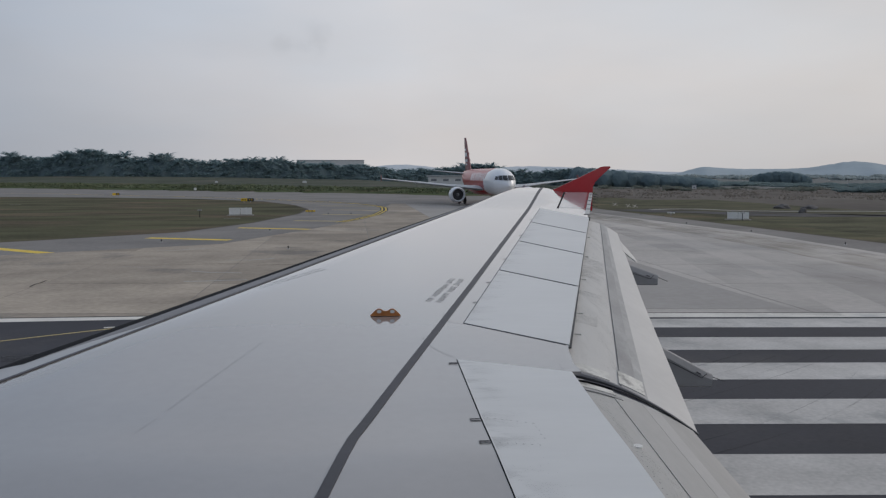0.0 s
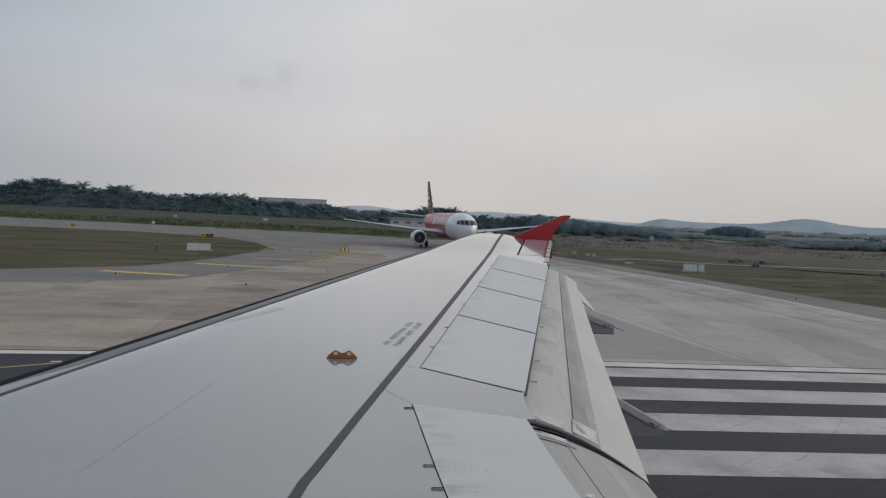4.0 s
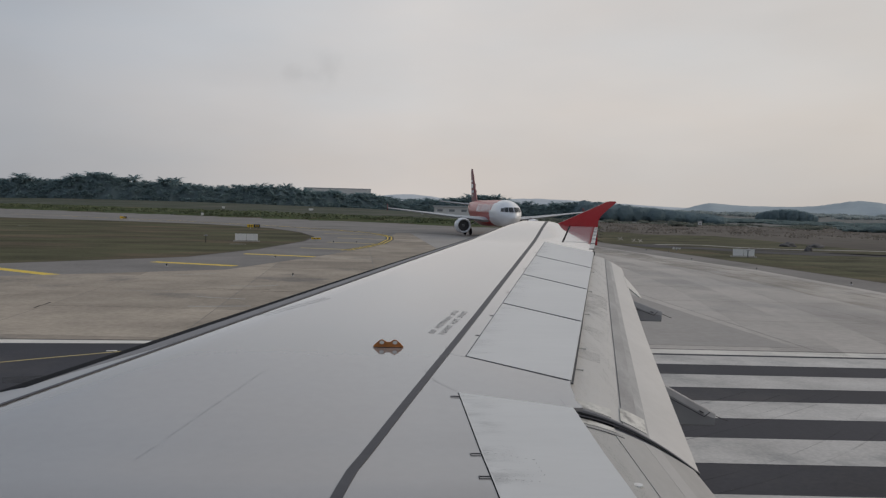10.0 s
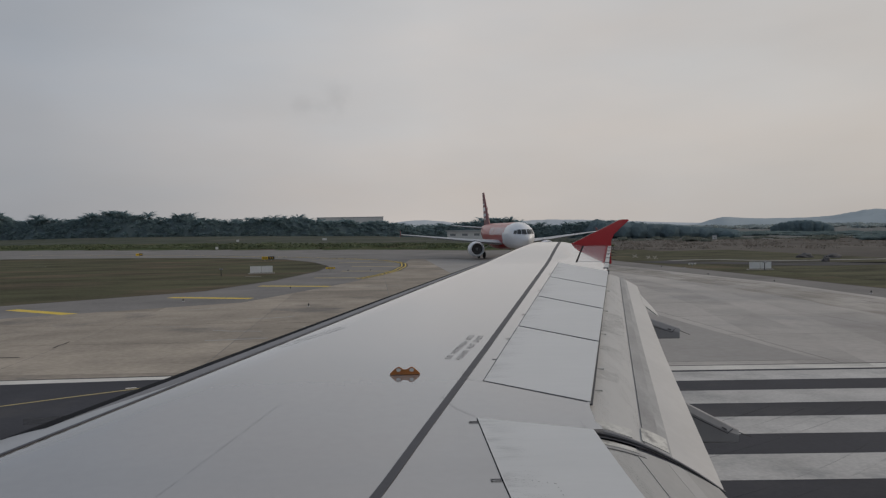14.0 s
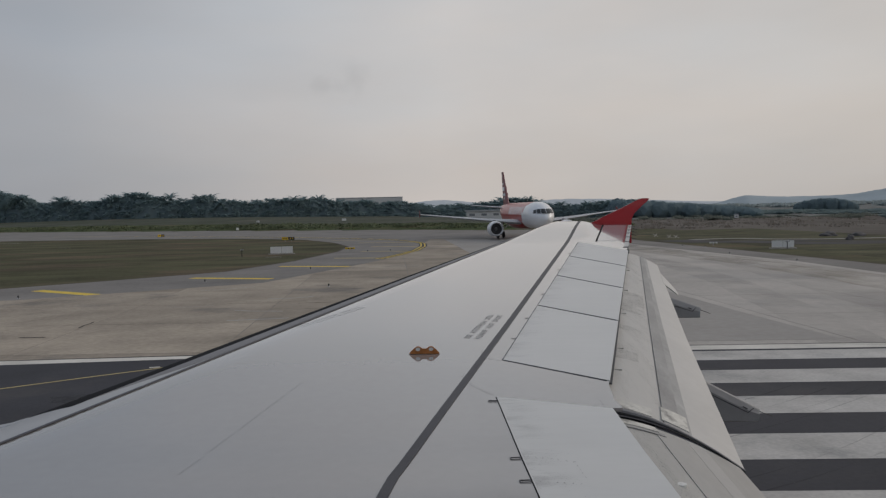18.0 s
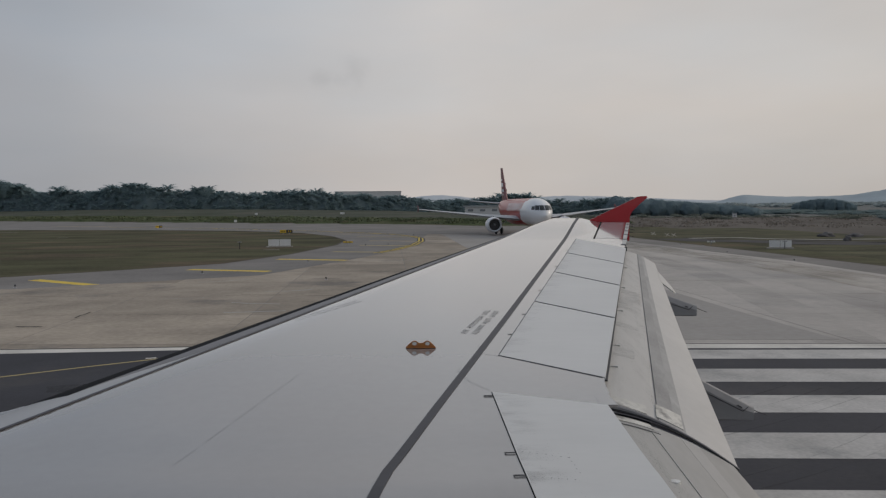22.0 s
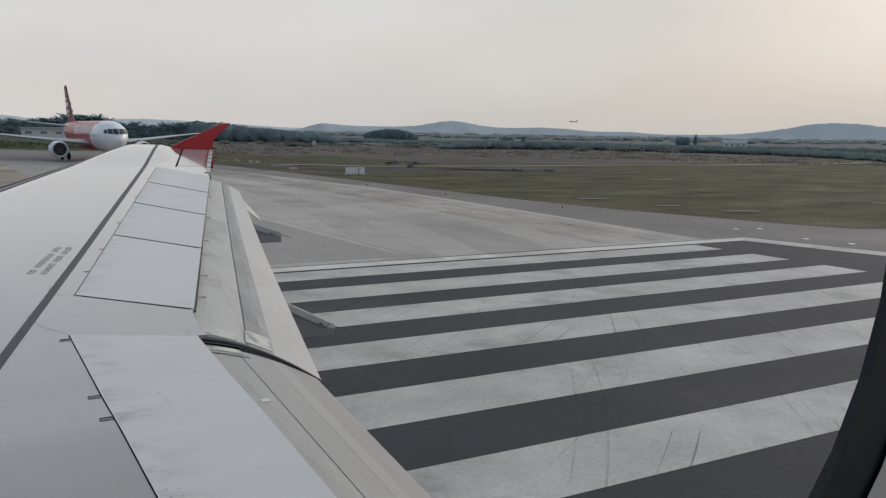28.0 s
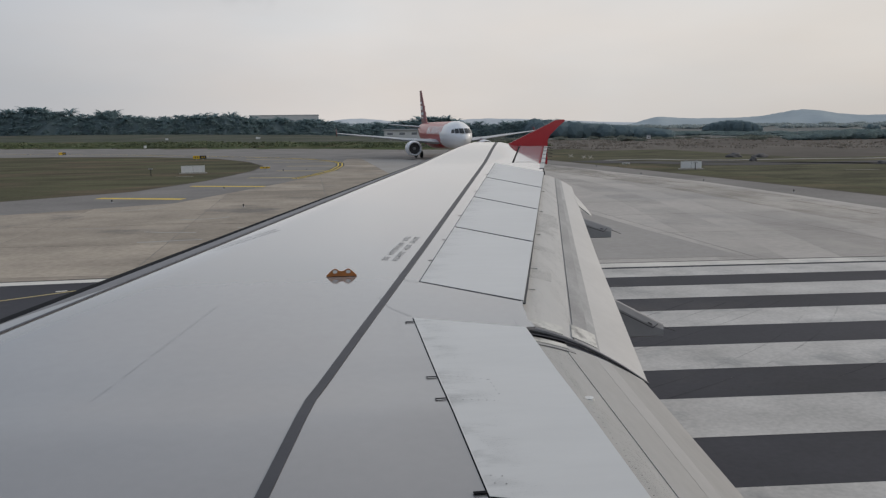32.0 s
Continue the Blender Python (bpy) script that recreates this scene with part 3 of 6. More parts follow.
def z_top(x, y):
    """Upper skin: flat over the box, rolling down over the slat towards the nose, slightly down at the back."""
    z = z_skin(y)
    le = 2.839 + 0.505 * (y - 16.725) - 0.05 * ease(16.0 - y, 0, 5)
    d = 0.05 + 0.0075 * max(0.0, 16.7 - y)
    u = min(1.0, max(0.0, (x - le) / nose_reach(y)))
    z -= d * (1 - u) ** 2.4
    # skin drops slightly outboard of the root, added for a darker reflected band
    z += 0.014 * (1 - ease(y, 5.05, 5.60))
    # the outer wing is fuller ahead of the aileron
    walk_x = 1.061 + 0.3197 * (y - 8.585)
    z += 0.075 * ease(y, 14.0, 16.6) * ease(x, le, le + 0.35) * (1 - ease(x, walk_x + 0.03, walk_x + 0.18 + 0.26 * ease(y, 14.4, 15.4)))
    return z


def wing_rows(n):
    return [1.86 + (17.0 - 1.86) * k / n for k in range(n + 1)]


def build_skin():
    rings = []
    for y in wing_rows(130):
        le, te = x_le(y), x_te(y)
        c = te - le
        t = 0.13 * c * (1.1 - 0.02 * y)
        top, low = [], []
        for k in range(49):
            s = (k / 48) ** 1.5
            x = le + c * s
            top.append((x, y, z_top(x, y)))
        nose = z_top(le, y)
        for k in range(47, 0, -1):
            s = (k / 48) ** 1.5
            x = le + c * s
            lo = nose - 0.02 - t * (math.sin(math.pi * min(1, s * 0.92 + 0.02)) ** 0.7)
            low.append((x, y, min(lo, z_top(x, y) - 0.05)))
        rings.append(top + low)
    return part("wing_skin", bridge(rings), WING, jet, "pale grey painted upper wing skin", smooth=True)


build_skin()


def patch(name, fx0, fx1, y0, y1, lift, material, parent, label="", ny=30, nx=4, thick=0.0, skew0=0.0, skew1=0.0, surf=z_top):
    """A panel that lies on the skin between two chordwise limits; thick gives it real edges."""
    top = []
    for j in range(ny + 1):
        row = []
        for i in range(nx + 1):
            u = i / nx
            y = y0 + skew0 * u + (y1 + skew1 * u - y0 - skew0 * u) * j / ny
            a, b = fx0(y), fx1(y)
            x = a + (b - a) * u
            row.append((x, y, surf(x, y) + lift))
        top.append(row)
    bm = bmesh.new()
    vt = [[bm.verts.new(p) for p in r] for r in top]
    for j in range(ny):
        for i in range(nx):
            bm.faces.new((vt[j][i], vt[j][i + 1], vt[j + 1][i + 1], vt[j + 1][i]))
    if thick:
        rim = [vt[0][i] for i in range(nx + 1)] + [vt[j][nx] for j in range(1, ny + 1)] + [vt[ny][i] for i in range(nx - 1, -1, -1)] + [vt[j][0] for j in range(ny - 1, 0, -1)]
        low = [bm.verts.new(v.co - Vector((0, 0, thick))) for v in rim]
        n = len(rim)
        for k in range(n):
            bm.faces.new((rim[k], low[k], low[(k + 1) % n], rim[(k + 1) % n]))
    bmesh.ops.recalc_face_normals(bm, faces=bm.faces[:])
    return part(name, bm, material, parent, label, smooth=not thick)


# slats along the nose, in five lengths, and the dark lines behind them
cuts = [1.9, 8.3, 10.6, 12.9, 15.1, 16.9]
for a, b in zip(cuts, cuts[1:]):
    patch("slat", lambda y: x_le(y) + 0.02, lambda y: x_slat(y) - 0.012, a, b - 0.012, 0.004, SLAT, jet, "bare metal leading-edge slat", ny=60 if a < 2 else 14, nx=40, thick=0.004)
patch("slat_seam", lambda y: x_slat(y) - 0.012, lambda y: x_slat(y) + 0.020, 1.9, 16.9, 0.006, LINE, jet, "dark seam behind the slats", ny=70, nx=1, thick=0.006)
patch("nose_edge", lambda y: x_nose(y) + 0.04 * nose_reach(y), lambda y: x_nose(y) + 0.34 * nose_reach(y), 6.64, 16.95, 0.007, GAP, jet, "black strip along the leading edge", ny=60, nx=2, thick=0.01)
patch("slat_tread", lambda y: x_nose(y) + 0.343 * nose_reach(y), lambda y: x_nose(y) + (0.35 + 0.20 * ease(y, 6.75, 7.6)) * nose_reach(y), 6.75, 16.95, 0.006, SLAT_DULL, jet, "dull grey strip along the slat", ny=60, nx=3, thick=0.004)


def x_walk(y):
    if y > 8.585:
        return 1.061 + 0.3197 * (y - 8.585)
    if y > 6.3:
        return 0.318 + 0.3252 * (y - 6.3)
    if y > 5.31:
        return 0.002 + 0.319 * (y - 5.31)
    return 0.002 + 0.213 * (y - 5.31)


patch("walkway_line", lambda y: x_walk(y) - 0.027, lambda y: x_walk(y) + 0.027, 2.2, 16.95, 0.004, LINE, jet, "broad dark grey line along the wing", ny=80, nx=1, thick=0.004)


def x_walk_tip(y):
    return 3.395 + 0.317 * (y - 14.37)


def x_sp(y):
    return 0.829 + 0.3235 * (y - 7.355)


# five spoilers on the outer wing and the inner one at the kink
bays = [(7.37, 9.285), (9.335, 11.045), (11.095, 12.675), (12.725, 14.30)]
sweep = [-0.56, -0.72, -0.88, -0.97, -1.07]
for (a, b), sk0, sk1 in zip(bays, sweep, sweep[1:]):
    patch("spoiler_gap", lambda y: x_sp(y) - 0.009, lambda y: x_te(y) + 0.0, a - 0.0035, b + 0.007, 0.0025, GAP_SOFT, jet, "", ny=12, nx=3, thick=0.003, skew0=sk0, skew1=sk1)
    patch("spoiler", lambda y: x_sp(y), lambda y: x_te(y) + 0.02, a, b, 0.004, PANEL, jet, "pale grey spoiler panel", ny=12, nx=6, thick=0.03, skew0=sk0, skew1=sk1)
patch("spoiler_gap", lambda y: 0.6632, lambda y: 1.262 + 0.035 * (y - 4.14), 4.3437, 6.516, 0.003, GAP, jet, "", ny=12, nx=3, thick=0.003, skew0=-0.195, skew1=-0.26)
patch("spoiler", lambda y: 0.668, lambda y: 1.270 + 0.035 * (y - 4.14), 4.345, 6.512, 0.005, PANEL, jet, "pale grey inner spoiler with grimy streaks", ny=12, nx=6, thick=0.03, skew0=-0.195, skew1=-0.26)
# the fixed panel between the spoilers laps over the flap gap
patch("fixed_panel", lambda y: x_te(y) - 0.02, lambda y: x_te(y) + 0.085 - 0.07 * ease(y, 6.27, 6.80), 6.262, 6.80, 0.002, WING, jet, "pale fixed panel edge over the flap gap", ny=10, nx=3, thick=0.02)
# aileron, glossy enough to mirror the red fence, and its hinge line
patch("aileron", lambda y: x_walk_tip(y) + 0.012, lambda y: x_te(y) - 0.10, 14.42, 16.96, 0.003, AILERON, jet, "glossy pale aileron that mirrors the red fence", ny=12, nx=3, thick=0.02)
patch("aileron_seam", lambda y: x_walk_tip(y) - 0.020, lambda y: x_walk_tip(y) + 0.010, 14.40, 16.95, 0.007, GAP, jet, "", ny=12, nx=1, thick=0.006)
# stepped tabs at the aileron's trailing edge with dark slits between them
tabs = [13.62, 14.3, 14.95, 15.55, 16.1, 16.6, 16.98]
for a, b in zip(tabs, tabs[1:]):
    patch("trailing_tab", lambda y: x_te(y) - 0.055, lambda y: x_te(y) + 0.012, a + 0.06, b - 0.06, 0.004, FLAP_EDGE, jet, "pale tab at the trailing edge", ny=3, nx=2, thick=0.015)
    patch("tab_slit", lambda y: x_te(y) - 0.07, lambda y: x_te(y) + 0.014, a - 0.04, a + 0.04, 0.0025, GAP_SOFT, jet, "", ny=2, nx=2, thick=0.02)
# the notch's shade is drawn as a small black box
part("flap_end_notch_shade", boxes((x_te(13.3) - 0.02, x_te(13.3) + 0.06, 13.38, 13.46, z_skin(13.4) - 0.07, z_skin(13.4) - 0.006)), GAP, jet, "black box painting the shade of the notch at the flap's end")


# flaps: run out behind the wing and hang down
def flap_part(name, y0, y1, u0, u1, line, lift, material, label, ny=20, nx=8, thick=0.02):
    """line(y, u) gives the flap's x and z for u from its nose (0) to its trailing edge (1)."""
    rings = []
    for j in range(ny + 1):
        y = y0 + (y1 - y0) * j / ny
        top = []
        for i in range(nx + 1):
            u = u0 + (u1 - u0) * i / nx
            x, z, dy = line(y, u)
            top.append((x, y + dy, z + lift))
        low = [(x, yy, zz - thick) for x, yy, zz in reversed(top)]
        rings.append(top + low)
    return part(name, bridge(rings), material, jet, label, smooth=False)


def outer_flap(y, u):
    k = (y - 6.2) / 7.1
    reach, drop = 0.88 - 0.40 * k, 0.40 - 0.20 * k
    x = x_te(y) - 0.04 + (reach + 0.04) * u
    return x, z_skin(y) - 0.055 - drop * (0.25 * u + 0.75 * u ** 1.9), -0.12 * u * u * max(0.0, 1 - (y - 6.4) / 3)


def inner_flap(y, u):
    return x_te(y) - 0.02 + (0.81 + 0.05 * (y - 4.95)) * u, z_skin(y) - 0.055 - 0.36 * (0.3 * u + 0.7 * u ** 1.7), 0.08 * u * ease(y, 4.5, 6.2)


flap_part("outer_flap", 6.46, 13.38, 0.0, 1.0, outer_flap, 0.0, FLAP, "weathered pale outboard flap, run out", ny=24, nx=14)
flap_part("flap_band", 6.46, 13.36, 0.465, 0.585, outer_flap, 0.0045, FLAP_BAND, "rubbed darker band along the flap", ny=24, nx=3, thick=0.003)
flap_part("flap_band", 6.46, 13.34, 0.585, 0.656, outer_flap, 0.0045, FLAP_WORN, "paler worn edge of the dark band", ny=24, nx=2, thick=0.003)
flap_part("flap_edge", 6.46, 13.30, 0.65, 1.0, outer_flap, 0.003, FLAP_EDGE, "clean pale trailing strip of the flap", ny=24, nx=5, thick=0.003)
flap_part("flap_seam", 6.46, 13.36, 0.460, 0.465, outer_flap, 0.006, GAP_SOFT, "", ny=24, nx=1, thick=0.006)
# shade under the spoilers' rear edge, painted as a thin dark strip
patch("shroud_shade", lambda y: x_te(y) + 0.016, lambda y: x_te(y) + 0.024 + 0.012 * (1 - ease(y, 6.8, 10.5)), 6.80, 13.3, -0.012, GAP_SOFT, jet, "dark strip painting the shade below the spoilers' edge", ny=24, nx=1, thick=0.01)
flap_part("inner_flap", 2.3, 6.26, 0.0, 1.0, inner_flap, 0.0, FLAP_INNER, "weathered pale inboard flap, run out", ny=10, nx=14)
# these bands' colours carry the shading of the bent flap
flap_part("flap_band", 2.3, 6.25, 0.335, 0.585, inner_flap, 0.004, FLAP_MID, "smooth band along the flap, toned darker for its bend", ny=10, nx=3, thick=0.004)
flap_part("flap_band", 2.3, 6.25, 0.585, 0.72, inner_flap, 0.005, FLAP_PALE, "smooth band along the flap, toned paler for its bend", ny=10, nx=3, thick=0.005)
flap_part("flap_band", 2.3, 6.25, 0.72, 1.0, inner_flap, 0.004, FLAP_TAIL, "trailing strip of the flap, toned grey for its bend", ny=10, nx=3, thick=0.004)
# black-painted shade between the flaps with a rubber seal along its outer edge, thin towards the trailing edge
for name, first, last, mat, label in (("flap_cavity_shade", 0.0, 0.40, GAP, "black floor painting the shade in the gap between the two flaps"), ("gap_seal", 0.40, 1.0, SEAL, "grey rubber lip that closes the gap")):
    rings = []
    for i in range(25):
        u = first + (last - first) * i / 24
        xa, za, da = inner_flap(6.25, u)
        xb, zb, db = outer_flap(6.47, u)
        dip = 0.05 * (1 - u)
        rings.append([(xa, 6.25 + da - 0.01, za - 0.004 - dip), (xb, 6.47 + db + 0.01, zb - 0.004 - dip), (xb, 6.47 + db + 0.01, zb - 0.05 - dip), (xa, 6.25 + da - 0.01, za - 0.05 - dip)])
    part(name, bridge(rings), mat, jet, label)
rings = []
for i in range(25):
    u = i / 24
    x, z, dy = outer_flap(6.46, u)
    w = 0.034 - 0.022 * min(1, u / 0.6)
    rings.append([(x, 6.46 - w * 0.7 + dy + w * math.cos(2 * math.pi * q / 10), z - 0.004 + w * 0.8 * math.sin(2 * math.pi * q / 10)) for q in range(10)])
part("flap_end_seal", bridge(rings), SEAL, jet, "dark grey rubber seal between the flaps", smooth=True)


def flap_plate(y0, y1, u0, u1, lift, material, label):
    flap_part("end_plate", y0, y1, u0, u1, outer_flap, lift, material, label, ny=2, nx=5, thick=0.008)


flap_plate(6.475, 6.62, 0.02, 0.38, 0.012, CREAM, "pale scuffed end plate of the flap")
flap_plate(6.50, 6.74, 0.45, 0.64, 0.010, CREAM, "scuffed primer patch on the flap corner")
flap_part("end_plate", 6.17, 6.25, 0.03, 0.36, inner_flap, 0.012, CREAM, "pale scuffed end plate of the flap", ny=2, nx=5, thick=0.008)
flap_part("end_plate", 6.13, 6.17, 0.03, 0.40, inner_flap, 0.008, FLAP_BAND, "", ny=2, nx=5, thick=0.006)
for y, u in ((5.385, 0.09), (5.37, 0.11)):
    x, z, dy = inner_flap(y, u)
    bm = bmesh.new()
    tube(bm, (x, y, z + 0.002), (x, y, z + 0.016), 0.011, 0.009, 8)
    part("drain_stub", bm, STEEL, jet, "small metal stub")
for y in (14.9, 15.4, 15.9, 16.4, 16.8):
    bm = bmesh.new()
    tube(bm, (x_te(y) - 0.03, y, z_skin(y) + 0.004), (x_te(y) + 0.13, y, z_skin(y) - 0.03), 0.008, 0.004, 6)
    part("static_wick", bm, DARK_METAL, jet, "thin black static wick")
x, z, dy = inner_flap(5.39, 0.215)
bm = bmesh.new()
tube(bm, (x, 5.39 + dy, z - 0.01), (x, 5.39 + dy, z + 0.006), 0.029, 0.026, 14)
part("jack_pad", bm, SIGN_WHITE, jet, "small white pad on the flap")
# film of dirt on the flaps and behind the spoiler hinges
flap_part("flap_grime", 6.6, 13.3, 0.03, 0.45, outer_flap, 0.007, GRIME_SOFT, "grey streaks of dirt", ny=20, nx=6, thick=0.001)
flap_part("flap_grime", 2.3, 6.1, 0.03, 0.33, inner_flap, 0.008, GRIME_SOFT, "grey streaks of dirt", ny=10, nx=8, thick=0.001)
patch("hinge_grime", lambda y: 0.674, lambda y: 1.10, 4.32, 6.45, 0.0065, GRIME, jet, "dark streaks behind the hinge line", ny=12, nx=4)
for a, b in bays:
    patch("hinge_grime", lambda y: x_sp(y) + 0.006, lambda y: x_sp(y) + 0.25, a + 0.05, b - 0.2, 0.0055, GRIME_OUTER, jet, "dark streaks behind the hinge line", ny=12, nx=4)
# hinge fittings on the spoiler's front line
for y in (6.44, 5.54, 5.245):
    z = z_top(0.64, y)
    part("hinge_fitting", boxes((0.61, 0.662, y - 0.016, y - 0.012, z + 0.001, z + 0.004), (0.61, 0.662, y + 0.012, y + 0.016, z + 0.001, z + 0.004), (0.606, 0.611, y - 0.016, y + 0.016, z + 0.001, z + 0.004)), LINE, jet, "small dark hinge fitting")
for y in (8.0, 8.75, 9.9, 11.5, 13.0):
    x = x_sp(y)
    part("hinge_fitting", boxes((x - 0.045, x - 0.008, y - 0.003, y + 0.003, z_skin(y) + 0.001, z_skin(y) + 0.004)), LINE, jet, "small dark hinge fitting")
for y0, y1, u0, u1 in ((9.3, 10.3, 0.04, 0.42), (7.6, 7.85, 0.03, 0.30), (8.55, 8.7, 0.03, 0.36)):
    flap_part("flap_stain", y0, y1, u0, u1, outer_flap, 0.0085, SMUDGE, "dark smudge on the flap", ny=4, nx=5, thick=0.001)
for y in (7.3, 7.9, 9.2, 10.4, 11.8):
    x, z, dy = outer_flap(y, 0.10)
    part("flap_stub", boxes((x - 0.03, x + 0.045, y - 0.0025, y + 0.0025, z - 0.01, z + 0.005)), FLAP_EDGE, jet, "small pale fitting at the flap's front edge")
part("hinge_fitting", boxes((0.612, 0.664, 4.362, 4.382, z_top(0.63, 4.41) + 0.001, z_top(0.63, 4.41) + 0.005)), GAP, jet, "black hinge fitting at the spoiler's corner")


def skin_line(pts, width, label):
    """A thin line in the paint along plan points."""
    bm = bmesh.new()
    fine = []
    for (ax, ay), (bx, by) in zip(pts, pts[1:]):
        fine += [(ax + (bx - ax) * k / 4, ay + (by - ay) * k / 4) for k in range(4)]
    fine.append(pts[-1])
    edges = []
    for k, (x, y) in enumerate(fine):
        a, b = Vector(fine[max(0, k - 1)]), Vector(fine[min(len(fine) - 1, k + 1)])
        d = (b - a).normalized()
        n = Vector((-d.y, d.x)) * width / 2
        edges.append([bm.verts.new((x + s * n.x, y + s * n.y, z_top(x, y) + 0.003)) for s in (1, -1)])
    for a, b in zip(edges, edges[1:]):
        bm.faces.new((a[0], b[0], b[1], a[1]))
    return part("panel_seam", bm, SCUFF, jet, label)


skin_line([(0.71, 7.66), (0.695, 7.56), (0.71, 7.46), (0.755, 7.39), (0.83, 7.352)], 0.0035, "thin curved panel seam")
skin_line([(0.49, 7.02), (0.505, 6.88), (0.55, 6.74), (0.61, 6.63), (0.66, 6.56)], 0.003, "thin curved panel seam")
# rows of rivets, too small to pick apart
random.seed(9)
bm = bmesh.new()
rows = [(0.70, 5.55, 0.92, 5.46, 7), (0.92, 5.46, 0.93, 5.26, 5), (0.70, 5.22, 0.89, 5.18, 6), (0.52, 6.72, 0.53, 6.2, 7), (0.56, 6.68, 0.57, 6.2, 6), (1.0, 6.95, 1.38, 6.80, 10), (0.71, 4.43, 0.75, 4.42, 2), (0.71, 4.49, 0.75, 4.48, 2), (0.44, 6.55, 0.45, 6.30, 3)]
for x0, y0, x1, y1, n in rows:
    for k in range(n):
        u = k / max(1, n - 1)
        x, y = x0 + (x1 - x0) * u + random.uniform(-0.004, 0.004), y0 + (y1 - y0) * u
        c = [bm.verts.new((x + 0.0036 * math.cos(a), y + 0.0036 * math.sin(a), z_top(x, y) + 0.0075)) for a in (0, 1.05, 2.09, 3.14, 4.19, 5.24)]
        bm.faces.new(c)
for k in range(60):
    y = 2.6 + 3.3 * k / 60
    for u in (0.11, 0.17):
        x, z, dy = inner_flap(y, u + random.uniform(-0.012, 0.012))
        c = [bm.verts.new((x + 0.0036 * math.cos(a), y + 0.0036 * math.sin(a), z + 0.010)) for a in (0, 1.05, 2.09, 3.14, 4.19, 5.24)]
        bm.faces.new(c)
tagged(part("rivet_rows", bm, LINE, jet, "rows of small dark rivets"), kind="stuff")


# tip fence, a swept plate with a thin rounded section
def fence():
    up = [(3.98, 4.195), (4.10, 4.248), (4.32, 4.357), (4.605, 4.492), (4.834, 4.605), (4.95, 4.665), (5.03, 4.684), (5.15, 4.686), (5.165, 4.662), (5.01, 4.526), (4.86, 4.379), (4.81, 4.27), (4.805, 4.04), (4.815, 3.80), (4.79, 3.78), (4.72, 3.86), (4.60, 3.93), (4.20, 4.02), (3.95, 4.09)]
    bm = bmesh.new()
    a = [bm.verts.new((x, 17.01, z)) for x, z in up]
    b = [bm.verts.new((x, 17.06, z)) for x, z in up]
    n = len(up)
    bm.faces.new(a); bm.faces.new(b[::-1])
    for k in range(n):
        bm.faces.new((a[k], b[k], b[(k + 1) % n], a[(k + 1) % n]))
    bmesh.ops.recalc_face_normals(bm, faces=bm.faces[:])
    bmesh.ops.bevel(bm, geom=[e for e in bm.edges if abs(e.verts[0].co.y - e.verts[1].co.y) < 1e-6], offset=0.012, segments=2, affect="EDGES")
    return part("tip_fence", bm, RED, jet, "glossy red swept wingtip fence")


fence()


# flap track fairings: tapering boat-tailed boxes that show behind the flaps, with static wicks
def fairing(y, x0, xa, x1, z0, za, zb, zl, w):
    """A boxy tail: its top runs down from x0 to x1 with bevelled shoulders, its end is cut upright, its foot is nearly level."""
    rings = []
    for k in range(9):
        u = k / 8
        x = x0 + (x1 - x0) * u
        zt = z0 + (za - z0) * u
        zf = zl + (zb - zl) * ease(x, x0, xa)
        ww = w * (1 - 0.25 * u)
        h = zt - zf
        ring = [(ww * 0.42, zt), (ww * 0.62, zt - 0.012), (ww, zt - min(0.07, 0.4 * h)), (ww, zf + 0.06 * h), (ww * 0.8, zf), (-ww * 0.8, zf), (-ww, zf + 0.06 * h), (-ww, zt - min(0.07, 0.4 * h)), (-ww * 0.62, zt - 0.012), (-ww * 0.42, zt)]
        rings.append([(x - (0.012 if k == 8 and zz < zt - 0.02 else 0.0), y + yy, zz) for yy, zz in ring])
    ob = part("flap_track_fairing", bridge(rings), FAIRING, jet, "boxy grey flap track fairing tail")
    # panel outline on the cabin side and the light shoulder strip
    def side(x, d):
        u = (x - x0) / (x1 - x0)
        return (x, y - w * (1 - 0.25 * u) - 0.002, z0 + (za - z0) * u - d)
    for (a, da), (b, db) in (((x0 + 0.02, 0.10), (x1 - 0.12, 0.085)), ((x1 - 0.12, 0.085), (x1 - 0.07, 0.02))):
        bm = bmesh.new()
        tube(bm, side(a, da), side(b, db), 0.0035, 0.0035, 5)
        part("panel_seam", bm, LINE, ob)
    bm = bmesh.new()
    tube(bm, side(x1 - 0.17, 0.055), side(x1 - 0.13, 0.055), 0.006, 0.006, 5)
    part("latch", bm, LINE, ob, "small dark latch")
    bm = bmesh.new()
    tube(bm, (x1 - 0.02, y, za - 0.02), (x1 + 0.15, y + 0.02, za - 0.085), 0.0045, 0.003, 6)
    part("static_wick", bm, DARK_METAL, ob, "thin black static wick")


fairing(8.4, 2.55, 3.0, 3.29, 3.05, 2.665, 2.557, 2.56, 0.085)
fairing(11.4, 3.40, 3.78, 3.955, 3.39, 3.196, 3.07, 3.075, 0.07)
# the third one shows only as a pale pointed lip behind the flap
bm = bmesh.new()
lip = []
for y, u in ((12.75, 0.97), (12.45, 1.16), (12.2, 1.29), (12.0, 1.33), (11.93, 1.26), (11.95, 0.97)):
    x, z, dy = outer_flap(y, u)
    lip.append((bm.verts.new((x, y + dy, z + 0.006)), bm.verts.new((x, y + dy, z - 0.014))))
bm.faces.new([a for a, b in lip])
bm.faces.new([b for a, b in reversed(lip)])
for k in range(len(lip)):
    (a, b), (c, d) = lip[k - 1], lip[k]
    bm.faces.new((a, b, d, c))
bmesh.ops.recalc_face_normals(bm, faces=bm.faces[:])
